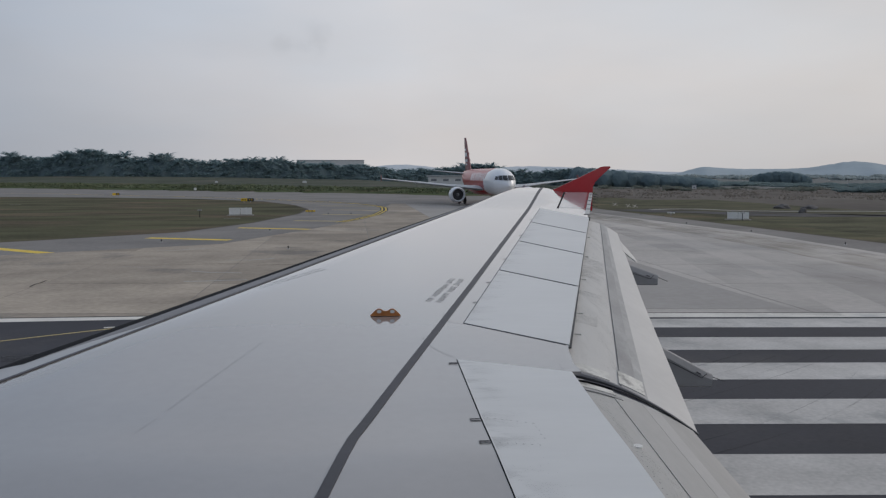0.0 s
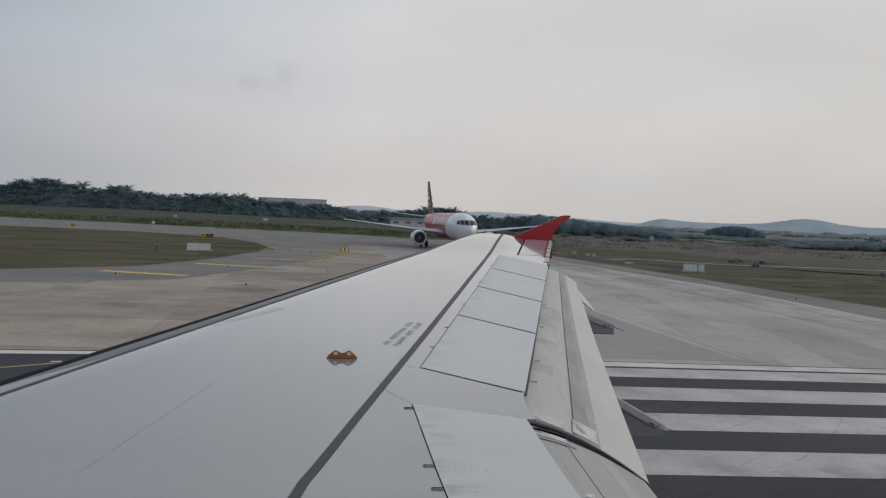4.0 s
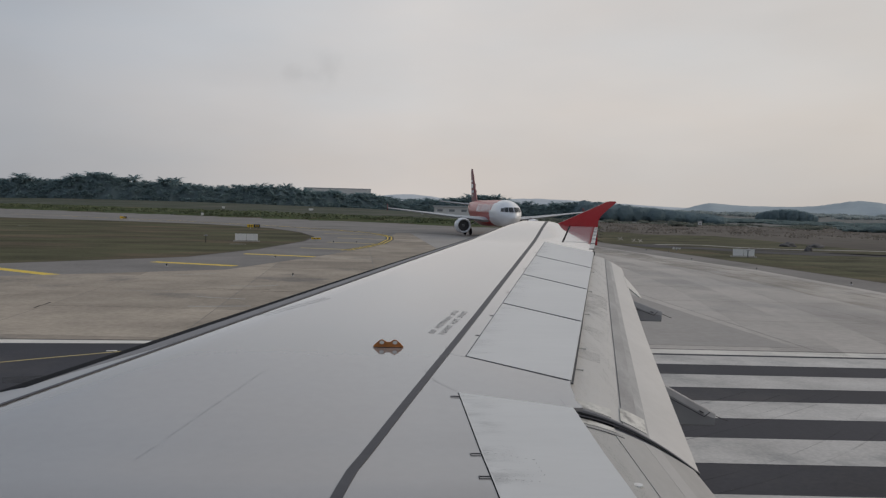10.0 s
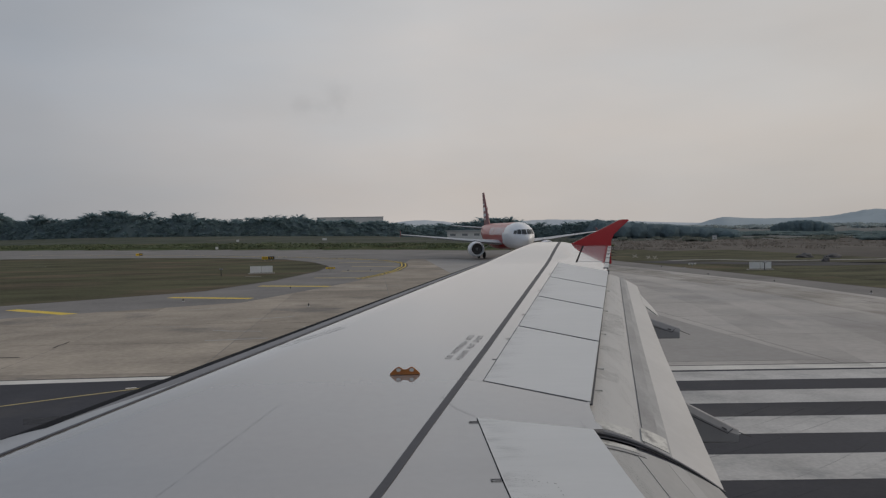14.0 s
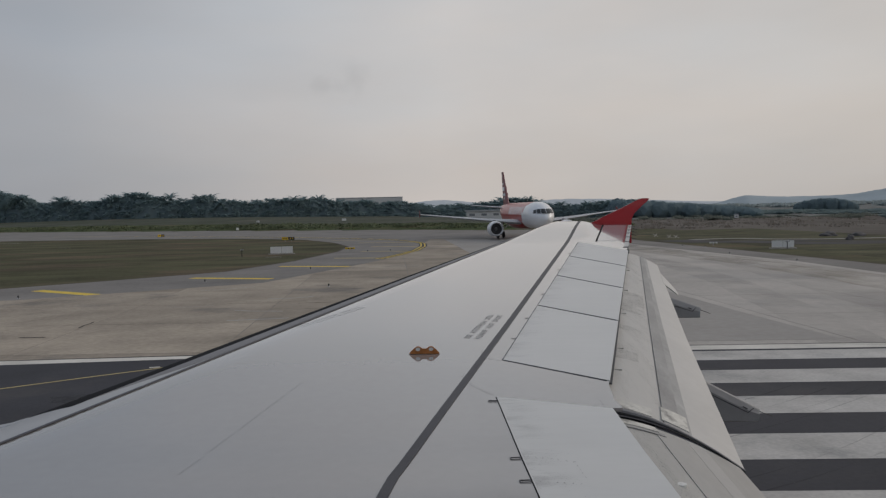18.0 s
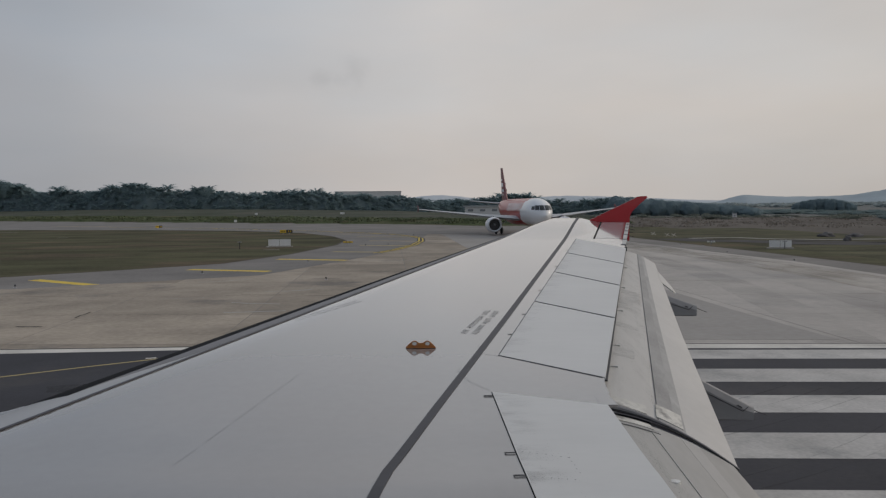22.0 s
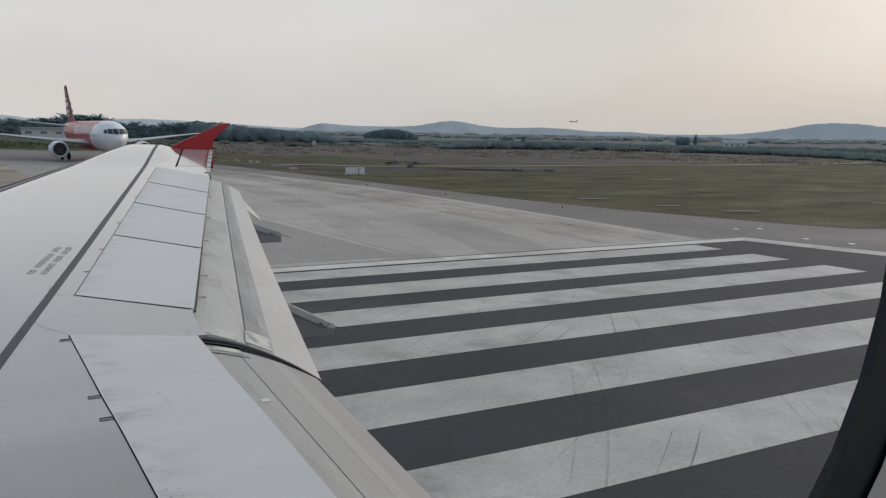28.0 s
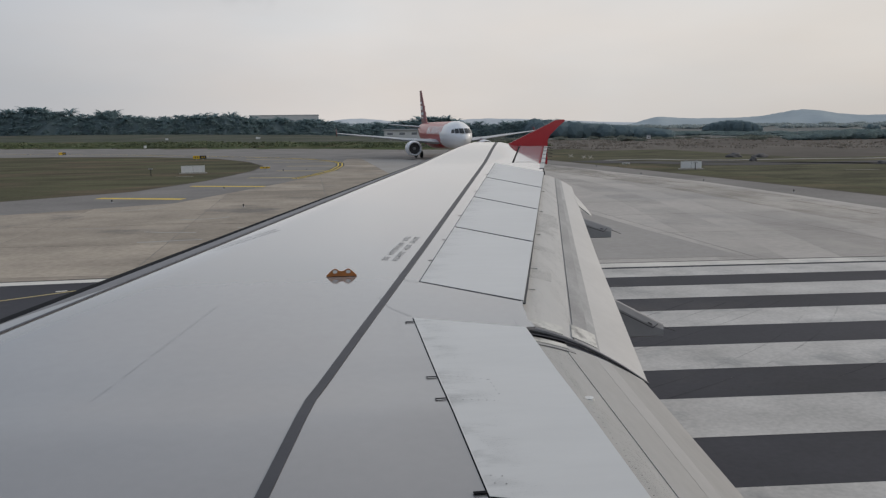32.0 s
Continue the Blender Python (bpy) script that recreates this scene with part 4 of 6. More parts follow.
part("flap_track_fairing", bm, FLAP_EDGE, jet, "pale pointed fairing lip behind the flap")


# orange rope bracket on the skin
def bracket():
    bm = bmesh.new()
    n = 28
    prof = []
    for k in range(n + 1):
        u = -1 + 2 * k / n
        w = abs(u)
        h = 0.66 + 0.34 * ease(w, 0.08, 0.40) if w < 0.43 else 1 - max(0.0, (w - 0.47) / 0.53) ** 1.3
        prof.append((u * 0.125, 0.004 + 0.074 * h))
    lo, hi = [], []
    for yy, store in ((-0.006, lo), (0.006, hi)):
        for x, h in prof:
            store.append((bm.verts.new((x, yy, 0.0)), bm.verts.new((x, yy, h))))
    for s in (lo, hi):
        for a, b in zip(s, s[1:]):
            bm.faces.new((a[0], b[0], b[1], a[1]))
    for k in range(n):
        bm.faces.new((lo[k][1], lo[k + 1][1], hi[k + 1][1], hi[k][1]))
    box(bm, -0.12, 0.12, -0.012, 0.012, -0.002, 0.003)
    bmesh.ops.recalc_face_normals(bm, faces=bm.faces[:])
    ob = part("rope_bracket", bm, ORANGE, jet, "brownish orange anodised escape-rope bracket with two eyes")
    ob.location, ob.scale = (0.256, 7.58, z_skin(7.58) + 0.004), (0.93, 1, 0.70)
    for dx in (-0.047, 0.047):
        bm = bmesh.new()
        bmesh.ops.create_circle(bm, cap_ends=True, segments=16, radius=0.0195, matrix=Matrix.Translation((dx * 1.15, -0.0085, 0.047)) @ Matrix.Rotation(math.pi / 2, 4, "X"))
        part("eye", bm, SIGN_WHITE, ob, "pale eye of the bracket")
    return ob


bracket()

# faded stencil lines that cannot be read
random.seed(4)


def stencil(ax, ay, bx, by, rows, gap, high, cell):
    """Rows of worn upright strokes with a bar between each two, the size of letters."""
    d = Vector((bx - ax, by - ay, 0)); length = d.length; d.normalize()
    side = Vector((d.y, -d.x, 0))
    pen = 0.15 * cell
    for r in range(rows):
        bm = bmesh.new()
        s = 0.0
        while s < length:
            o = Vector((ax, ay, 0)) + side * (r * gap) + d * s
            w = cell * random.uniform(0.55, 0.75)
            mark = random.choice((0.0, 0.4, 0.8)) * high
            for a, b, c, e in ((0, pen, 0, high), (w - pen, w, 0, high), (pen, w - pen, mark, mark + 0.2 * high)):
                q = [o + d * a + side * c, o + d * b + side * c, o + d * b + side * e, o + d * a + side * e]
                bm.faces.new([bm.verts.new((p.x, p.y, z_top(p.x, p.y) + 0.003)) for p in q])
            s += cell * (1.9 if random.random() < 0.16 else 1.0)
        tagged(part("stencil_line", bm, STENCIL, jet, "faded grey stencil line"), kind="stuff")


stencil(0.605, 8.055, 0.914, 8.905, 2, 0.086, 0.050, 0.068)
stencil(-0.83, 8.60, -0.32, 9.36, 2, 0.055, 0.022, 0.034)
bm = bmesh.new()
for k in range(30):
    u = k / 30
    x, y = -1.03 + 0.43 * u, 5.45 + 1.46 * u
    if k % 7 != 4 and not 3 < k < 6:
        q = [(x, y), (x + 0.0016, y - 0.0006), (x + 0.0156, y + 0.0474), (x + 0.014, y + 0.048)]
        bm.faces.new([bm.verts.new((a, b, z_top(a, b) + 0.002)) for a, b in q])
tagged(part("scuff_line", bm, SCUFF, jet, "thin scuffed line in the paint"), kind="stuff")


# cabin side wall with the window that the view looks through
def loop(x0, x1, z0, z1, r, n=8, fore=None):
    """A rounded opening; fore is the corner radius on the +x side, and the other side leans a little."""
    f = fore or r
    out = []
    for cx, cz, q, a0 in ((x1 - f, z1 - f, f, 0), (x0 + r, z1 - r, r, 90), (x0 + r, z0 + r, r, 180), (x1 - f, z0 + f, f, 270)):
        for k in range(n + 1):
            a = radians(a0 + 90 * k / n)
            x, z = cx + q * math.cos(a), cz + q * math.sin(a)
            out.append((x - (0.131 * (z - 4.45) if fore and x < 0.1 else 0.0), z))
    return out


def frame_ring(name, inner, outer, y0, y1, material, label, undercut=1.0):
    rings = []
    cx, cz = sum(p[0] for p in inner) / len(inner), sum(p[1] for p in inner) / len(inner)
    back = [(cx + (x - cx) * undercut, cz + (z - cz) * undercut) for x, z in inner]
    for lp, y in ((inner, y0), (outer, y0), (outer, y1), (back, y1)):
        rings.append([(x, y, z) for x, z in lp])
    bm = bmesh.new()
    vr = [[bm.verts.new(p) for p in r] for r in rings]
    n = len(inner)
    for a, b in ((0, 1), (1, 2), (2, 3), (3, 0)):
        for k in range(n):
            bm.faces.new((vr[a][k], vr[a][(k + 1) % n], vr[b][(k + 1) % n], vr[b][k]))
    bmesh.ops.recalc_face_normals(bm, faces=bm.faces[:])
    return part(name, bm, material, jet, label, smooth=False)


frame_ring("window_lining", loop(-0.0394, 0.326, 4.28, 4.70, 0.12, 8, 0.16), loop(-0.55, 0.78, 3.75, 5.15, 0.05), 1.6990, 1.700, LINING, "pale grey cabin window lining", 1.03)
frame_ring("window_seal", loop(-0.060, 0.2985, 4.291, 4.71, 0.12, 8, 0.16), loop(-0.10, 0.40, 4.23, 4.77, 0.15), 1.701, 1.705, RUBBER, "black rubber window seal")
# outer fuselage side
rings = []
for k in range(15):
    a = radians(-49 + 91 * k / 14)
    rings.append([(x, 1.975 * math.cos(a) - 0.18, 4.42 + 1.975 * math.sin(a)) for x in (-6.5, -3, -0.45, 0.95, 3, 6.5)])
bm = bmesh.new()
vr = [[bm.verts.new(p) for p in r] for r in rings]
for j in range(14):
    for i in range(5):
        zc = (rings[j][0][2] + rings[j + 1][0][2]) / 2
        if i == 2 and 4.12 < zc < 4.80:
            continue
        bm.faces.new((vr[j][i], vr[j][i + 1], vr[j + 1][i + 1], vr[j + 1][i]))
bmesh.ops.solidify(bm, geom=bm.faces[:], thickness=0.03)
part("fuselage_side", bm, WHITE, jet, "white painted fuselage side", smooth=True)

# ---- painted markings ----
runway = bpy.data.objects["runway"]

def marking(name, outline, z, material, parent, label=""):
    bm = bmesh.new()
    slab(bm, outline, z - 0.004, z)
    return part(name, bm, material, parent, label)


def bar_run(x0, x1, a, b, skew=0.0):
    return [(x0, a + TILT * x0), (x1 + skew, a + TILT * x1), (x1, b + TILT * x1), (x0, b + TILT * x0)]


# threshold bars, alternately about 1.75 m of paint and of asphalt
bars = [(26.43, 27.95), (23.2, 24.9), (20.0, 21.67), (16.65, 18.36), (13.2, 14.97), (9.76, 11.45), (6.3, 8.02), (2.9, 4.6)]
for lo, hi in bars:
    marking("threshold_bar", bar_run(0.6, 29.45, lo, hi), 0.016, PAINT, runway, "worn white threshold bar")
for lo, hi in bars:
    marking("threshold_bar", bar_run(0.6, 29.45, -3.2 - hi, -3.2 - lo), 0.016, PAINT, runway, "worn white threshold bar")
marking("edge_line", bar_run(-0.6, 33.9, 28.24, 29.04), 0.016, FRESH, runway, "white runway side line")
marking("edge_line", [(-14.2, 28.72), (-0.6, 28.7), (-0.6, 29.05), (-14.2, 29.46)], 0.016, FRESH, runway, "white runway side line")
marking("edge_line", [(-900, 96.4), (-14.2, 28.8), (-14.2, 29.46), (-900, 97.15)], 0.016, FRESH, runway, "white runway side line")
marking("threshold_line", [(32.85, 24.75), (33.97, 25.48), (38.2, 6.2), (40.5, -24), (39.5, -24), (36.9, 5.8)], 0.017, PAINT, runway, "white line across the runway's end")
# runway touchdown blocks further along
for k in range(3):
    for sgn in (1, -1):
        for j in range(3):
            o = (7.0 + 3.2 * j) * sgn
            marking("touchdown_block", bar_run(-190 - 150 * k, -168 - 150 * k, min(o, o + 1.8 * sgn), max(o, o + 1.8 * sgn)), 0.016, PAINT, runway, "white touchdown block")


def ribbon(name, pts, width, z, material, parent, label="", closed=False):
    """A painted line along plan points."""
    bm = bmesh.new()
    vs = []
    for k, p in enumerate(pts):
        a, b = Vector(pts[max(0, k - 1)]), Vector(pts[min(len(pts) - 1, k + 1)])
        d = (b - a).normalized()
        n = Vector((-d.y, d.x)) * width / 2
        vs.append((bm.verts.new((p[0] + n.x, p[1] + n.y, z)), bm.verts.new((p[0] - n.x, p[1] - n.y, z))))
    for a, b in zip(vs, vs[1:]):
        bm.faces.new((a[0], a[1], b[1], b[0]))
    bmesh.ops.recalc_face_normals(bm, faces=bm.faces[:])
    for f in bm.faces:
        if f.normal.z < 0:
            f.normal_flip()
    return part(name, bm, material, parent, label)


def arc(cx, cy, r, a0, a1, n=24):
    return [(cx + r * math.cos(radians(a0 + (a1 - a0) * k / n)), cy + r * math.sin(radians(a0 + (a1 - a0) * k / n))) for k in range(n + 1)]


ribbon("lead_line", [(-7.32, 27.35), (-9.42, 26.12), (-11.43, 24.86), (-15.18, 22.37), (-23.99, 15.94), (-43.3, 2.1)], 0.13, 0.017, FADED, runway, "faded yellow lead-in line")

# ---- concrete pavement, slab by slab ----
EDGE = [(-140, 39.2), (-14, 29.56), (-7, 29.36), (0.6, 29.05), (31.4, 25.84), (32.1, 36.41), (32.87, 49.62), (33.39, 64.07), (32.1, 78.05), (30.8, 98.05), (30.36, 124), (6.37, 133.3), (4.47, 114.71), (1.56, 89.63), (-2.64, 75.39), (-9.18, 57.76), (-22.7, 50.39), (-60, 50.8), (-140, 55)]
pavement = strip("concrete_pavement", EDGE, 0.020, JOINT, "pale concrete taxi pavement in large slabs", "pavement", lift=0.02)


def clip(poly, axis, lim, keep_over):
    out = []
    for a, b in zip(poly, poly[1:] + poly[:1]):
        ia, ib = (a[axis] >= lim) == keep_over, (b[axis] >= lim) == keep_over
        if ia:
            out.append(a)
        if ia != ib:
            u = (lim - a[axis]) / (b[axis] - a[axis])
            out.append((a[0] + (b[0] - a[0]) * u, a[1] + (b[1] - a[1]) * u))
    return out


random.seed(11)
grid = 7.5
turned = [(x, y - TILT * x) for x, y in EDGE]
for i in range(-20, 6):
    for j in range(0, 15):
        x0, y0 = i * grid + 1.2, 21.6 + j * grid
        p = turned
        for axis, lim, over in ((0, x0 + 0.02, True), (0, x0 + grid - 0.02, False), (1, y0 + 0.02, True), (1, y0 + grid - 0.02, False)):
            p = clip(p, axis, lim, over)
            if len(p) < 3:
                break
        if len(p) < 3:
            continue
        p = [(x, y + TILT * x) for x, y in p]
        area = abs(sum(a[0] * b[1] - b[0] * a[1] for a, b in zip(p, p[1:] + p[:1]))) / 2
        if area < 1.0:
            continue
        bm = bmesh.new()
        z = 0.024 + random.uniform(0, 0.003)
        try:
            slab(bm, p, 0.010, z)
        except ValueError:
            bm.free()
            continue
        part("concrete_slab", bm, (CONCRETE_GREY if y0 < 84 else CONCRETE_DULL) if x0 > 8 else CONCRETE, pavement)

# yellow bars on the shoulder and the double yellow edge line of the turn
shoulder = bpy.data.objects["apron_shoulder"]
for a, b in (((-24.23, 56.65), (-17.65, 51.51)), ((-15.67, 63.9), (-9.07, 61.15)), ((-10.36, 74.89), (-3.2, 71.97)), ((-6.16, 85.76), (0.35, 83.41)), ((-3.77, 98.89), (2.53, 96.3)), ((-2.87, 111.04), (3.4, 108.62)), ((-43.3, 60.81), (-38.96, 54.13)), ((-72.04, 63.02), (-68.6, 55.85)), ((-5.25, 125.42), (3.61, 122.67)), ((-10.36, 139.05), (1.01, 135.87)), ((-90.33, 217.55), (-72.04, 209.67)), ((-166.89, 279.65), (-138.08, 265.05))):
    ribbon("shoulder_bar", [a, b], 0.92, 0.021, YELLOW if a[1] < 80 else FADED, shoulder, "yellow shoulder bar")
edge = [(-1.41, 82.26), (0.68, 88.47), (2.86, 97.5), (4.25, 108.29), (4.57, 116.83), (3.82, 123.66), (1.67, 131.18), (-3.43, 141.35), (-16.4, 158.21), (-40, 182), (-70, 203)]
ribbon("line_border", edge, 1.1, 0.028, ASPHALT, shoulder, "dark border of the yellow lines")
for off in (-0.26, 0.26):
    ribbon("taxi_edge_line", [(x + off, y - off * 0.2) for x, y in edge], 0.20, 0.031, YELLOW, shoulder, "double yellow taxiway edge line")

# long faint tyre scuffs that curve across the paint and asphalt
random.seed(31)
for k in range(36):
    x0, y0 = random.uniform(10, 33), random.uniform(8, 25)
    head = 40 + 3 * (min(x0, 24) - 11) + random.uniform(-14, 14)
    r, long = random.uniform(16, 42), random.uniform(5, 14)
    cx, cy = x0 - r * math.sin(radians(head)), y0 + r * math.cos(radians(head))
    pts = arc(cx, cy, r, head - 90, head - 90 - math.degrees(long / r), 14)
    for off in (0.0, random.uniform(0.35, 0.9)):
        ribbon("tyre_mark", [(x + off, y - off * 0.6) for x, y in pts], random.uniform(0.018, 0.042), 0.0185 + 0.00025 * k, TYRE_MARK, runway, "faint curved tyre mark")

# brownish wash along the pavement's edge and faint darker lanes where wheels roll
def offset(pts, d):
    out = []
    for k, p in enumerate(pts):
        a, b = Vector(pts[max(0, k - 1)]), Vector(pts[min(len(pts) - 1, k + 1)])
        n = (b - a).normalized()
        out.append((p[0] - n.y * d, p[1] + n.x * d))
    return out


rim = [(30.6, 26.5), (31.0, 30), (31.4, 36.4), (32.1, 49.6), (32.6, 64), (31.4, 78), (30.1, 98), (29.6, 122)]
for k, (d, wide) in enumerate(((0.9, 1.6), (2.6, 2.2), (4.4, 1.2))):
    ribbon("edge_wash", offset(rim, d), wide, 0.0285 + 0.0004 * k, WASH, pavement, "brownish wash of soil along the pavement's edge")
lane = [(8.5, 29.0), (10.5, 36), (13.5, 50), (15.5, 64), (16.5, 82), (17.5, 104), (18.5, 122)]
for k, (d, wide) in enumerate(((0.0, 3.0), (-7.5, 2.4), (-12.5, 3.4))):
    ribbon("rolled_lane", offset(lane, d), wide, 0.0285 + 0.0004 * (k + 3), ROLLED, pavement, "faint dark lane of rolled rubber")

# smooth greyer slab lane beside the runway's corner
marking("smooth_lane", [(6.4, 29.35), (10.5, 28.75), (15.85, 28.15), (15.6, 36), (15.5, 52), (9.4, 52), (7.6, 38)], 0.0305, CONCRETE_DULL, pavement, "smooth greyer lane of concrete slabs")

# damp dark strip between the heaps in the field
ribbon("damp_strip", [(50, 99.5), (55.5, 94.6), (60, 91.5), (64, 88.6), (68.4, 83.8), (73.5, 79.2), (79, 74.5)], 2.6, 0.012, DITCH, bpy.data.objects["ground"], "dark damp strip of soil")

# narrow dark strip where the grass meets the pavement
for pts in ([(95, 5.1), (60, 18.5), (44.7, 24.1), (43.0, 25.0), (41.7, 28.45), (39.1, 38.0), (37.8, 47.7), (37.3, 60.3), (36.4, 82.5), (34.8, 112), (35.6, 144), (39, 176)], [(-86.5, 184.8), (-52, 173.8), (-30, 161.8), (-15.9, 145.9), (-9.1, 128), (-6.2, 113), (-6.7, 100), (-10.1, 82.2), (-14.4, 69.9), (-22.7, 62.8), (-27.8, 58.8), (-60, 57.6), (-140, 60.1)]):
    ribbon("pavement_rim_line", pts, 0.34, 0.0195, DARK_BROWN, shoulder, "dark strip at the pavement's edge")

# cracks, dark patches and pale scrapes in the old concrete
random.seed(77)
for k in range(34):
    x0, y0 = random.uniform(-42, 6), random.uniform(33, 62)
    if y0 > 47 and x0 < -18:
        continue
    way = random.uniform(-0.5, 0.35)
    pts = [(x0, y0)]
    for j in range(7):
        s = random.uniform(0.25, 0.6)
        pts.append((pts[-1][0] + s * math.cos(way), pts[-1][1] + s * math.sin(way)))
        way += random.uniform(-0.35, 0.35)
    if k % 3:
        ribbon("crack", pts, random.uniform(0.03, 0.09), 0.0295 + 0.0001 * k, DARK_BROWN, pavement, "dark crack in the concrete")
    else:
        ribbon("scrape", pts, random.uniform(0.08, 0.22), 0.0295 + 0.0001 * k, SLAB, pavement, "pale scrape on the concrete")

# the clearest cracks by the runway's edge, a rubber-dark patch and a short pale dash on the asphalt
for pts, wide in (([(-15.43, 34.83), (-15.0, 34.72), (-14.7, 34.72), (-14.31, 34.64)], 0.16), ([(-13.94, 37.13), (-14.02, 37.9), (-13.96, 38.4), (-14.0, 39.13)], 0.10)):
    ribbon("crack", pts, wide, 0.0345, DARK_BROWN, pavement, "dark crack in the concrete")
marking("rubber_patch", [(-9.43, 23.53), (-8.53, 23.75), (-7.9, 23.7), (-7.7, 23.2), (-8.19, 22.85), (-9.14, 22.85)], 0.0183, TYRE_MARK, runway, "dark rubbed patch on the asphalt")
ribbon("paint_dash", [(-7.92, 27.33), (-7.6, 27.40)], 0.16, 0.0183, FRESH, runway, "short pale dash of paint")


# ---- the red and white airliner ----
def airliner(name, label, body_mats, fin_mat, at):
    """Twin-jet airliner, nose along +x, main wheels at x = 0, standing on z = 0."""
    jetliner = thing(name, label, "aeroplane", at=at)
    stations = []
    for k in range(41):
        u = k / 40
        x = 17.7 - 37.5 * u
        d = 17.7 - x
        if d < 6:
            q = d / 6
            r = 1.975 * (1 - (1 - q) ** 2.1) ** 0.62
            zc = 3.78 - 0.55 * (1 - q) ** 2
        elif x > -8:
            r, zc = 1.975, 3.78
        else:
            q = (-8 - x) / 11.8
            r = 1.975 * (1 - q ** 1.5) + 0.28 * q ** 1.5
            zc = 3.78 + 1.35 * q ** 1.4
        r = max(r, 0.04)
        stations.append([(x, r * math.cos(2 * math.pi * j / 28), zc + 1.035 * r * math.sin(2 * math.pi * j / 28)) for j in range(28)])
    bm = bridge(stations)
    for f in bm.faces:
        c = f.calc_center_median()
        f.smooth = True
        # white nose, red body with a lower red belly sweep
        f.material_index = 0 if c.x > 8.6 + 0.7 * (c.z - 3.8) else 1
    part("fuselage", bm, body_mats, jetliner)
    # belly fairing below the wing roots
    rings = []
    for k in range(15):
        u = k / 14
        w = max(0.05, math.sin(math.pi * u) ** 0.45)
        rings.append([(7.9 - 14.5 * u, 2.12 * w * math.copysign(abs(math.cos(2 * math.pi * j / 20)) ** 0.7, math.cos(2 * math.pi * j / 20)), 2.55 + 1.05 * w * math.copysign(abs(math.sin(2 * math.pi * j / 20)) ** 0.7, math.sin(2 * math.pi * j / 20))) for j in range(20)])
    part("belly_fairing", bridge(rings), body_mats[1], jetliner, "painted belly fairing", smooth=True)

    def aerofoil(name, rows, mat, parent, label=""):
        """rows: y, leading x, trailing x, z, thickness."""
        rings = []
        for y, le, te, z, t in rows:
            c = le - te
            ring = []
            for k in range(9):
                s = k / 8
                ring.append((le - c * s, y, z + t * (math.sin(math.pi * s ** 0.6) * 0.6)))
            for k in range(7, 0, -1):
                s = k / 8
                ring.append((le - c * s, y, z - t * (math.sin(math.pi * s ** 0.6) * 0.4)))
            rings.append(ring)
        return part(name, bridge(rings), mat, parent, label, smooth=True)

    for s in (1, -1):
        wing = aerofoil("wing", [(1.2 * s, 6.6, -1.0, 2.55, 0.9), (1.95 * s, 6.2, -0.95, 2.62, 0.8), (6.4 * s, 3.9, -0.85, 3.02, 0.5), (17.0 * s, -1.6, -3.2, 4.15, 0.16)], WING_FAR, jetliner)
        bm = bmesh.new()
        tip = [(-1.7, 4.15), (-2.9, 4.75), (-3.5, 4.85), (-3.2, 4.2), (-3.5, 3.6), (-2.6, 3.8)]
        a, b = [bm.verts.new((x, 17.0 * s, z)) for x, z in tip], [bm.verts.new((x, 17.06 * s, z)) for x, z in tip]
        bm.faces.new(a); bm.faces.new(b[::-1])
        for k in range(6):
            bm.faces.new((a[k], b[k], b[(k + 1) % 6], a[(k + 1) % 6]))
        bmesh.ops.recalc_face_normals(bm, faces=bm.faces[:])
        part("tip_fence", bm, fin_mat, wing, "painted wingtip fence")
        for yy in (8.2, 11.2):
            rings = []
            for k in range(9):
                u = k / 8
                r = 0.16 * math.sin(math.pi * (0.08 + 0.84 * u)) ** 0.6
                rings.append([(1.0 - 0.28 * yy + 2.0 - 3.2 * u, yy * s + r * math.cos(2 * math.pi * q / 8), 2.62 + 0.1 * (yy - 1.95) - 0.1 + 1.5 * r * math.sin(2 * math.pi * q / 8)) for q in range(8)])
            part("flap_track_fairing", bridge(rings), WING_FAR, wing, smooth=True)
        aerofoil("tailplane", [(0.5 * s, -13.8, -18.0, 5.0, 0.4), (6.2 * s, -17.1, -18.7, 5.6, 0.14)], WING_FAR, jetliner)
        # engine with lip, fan and core
        rings = []
        for x, r in ((7.6, 0.90), (7.75, 1.02), (7.6, 1.10), (6.9, 1.19), (5.6, 1.20), (4.2, 1.02), (3.4, 0.85)):
            rings.append([(x, 5.75 * s + r * math.cos(2 * math.pi * q / 28), 1.72 + r * math.sin(2 * math.pi * q / 28)) for q in range(28)])
        engine = part("engine", bridge(rings, caps=False), WHITE, jetliner, "white engine cowl", smooth=True)
        rings = []
        for x, r in ((7.25, 0.86), (7.5, 0.88), (7.62, 0.91), (7.74, 0.98), (7.77, 1.02), (7.72, 1.06), (7.60, 1.105)):
            rings.append([(x, 5.75 * s + r * math.cos(2 * math.pi * q / 28), 1.72 + r * math.sin(2 * math.pi * q / 28)) for q in range(28)])
        part("intake_lip", bridge(rings, caps=False), LIP, engine, "bright metal intake lip", smooth=True)
        bm = bmesh.new()
        bmesh.ops.create_circle(bm, cap_ends=True, segments=28, radius=0.9, matrix=Matrix.Translation((7.1, 5.75 * s, 1.72)) @ Matrix.Rotation(math.pi / 2, 4, "Y"))
        part("fan", bm, DARK_METAL, engine, "dark fan face")
        bm = bmesh.new()
        tube(bm, (7.1, 5.75 * s, 1.72), (7.45, 5.75 * s, 1.72), 0.26, 0.05, 14)
        part("spinner", bm, STEEL, engine, "fan spinner")
        bm = bmesh.new()
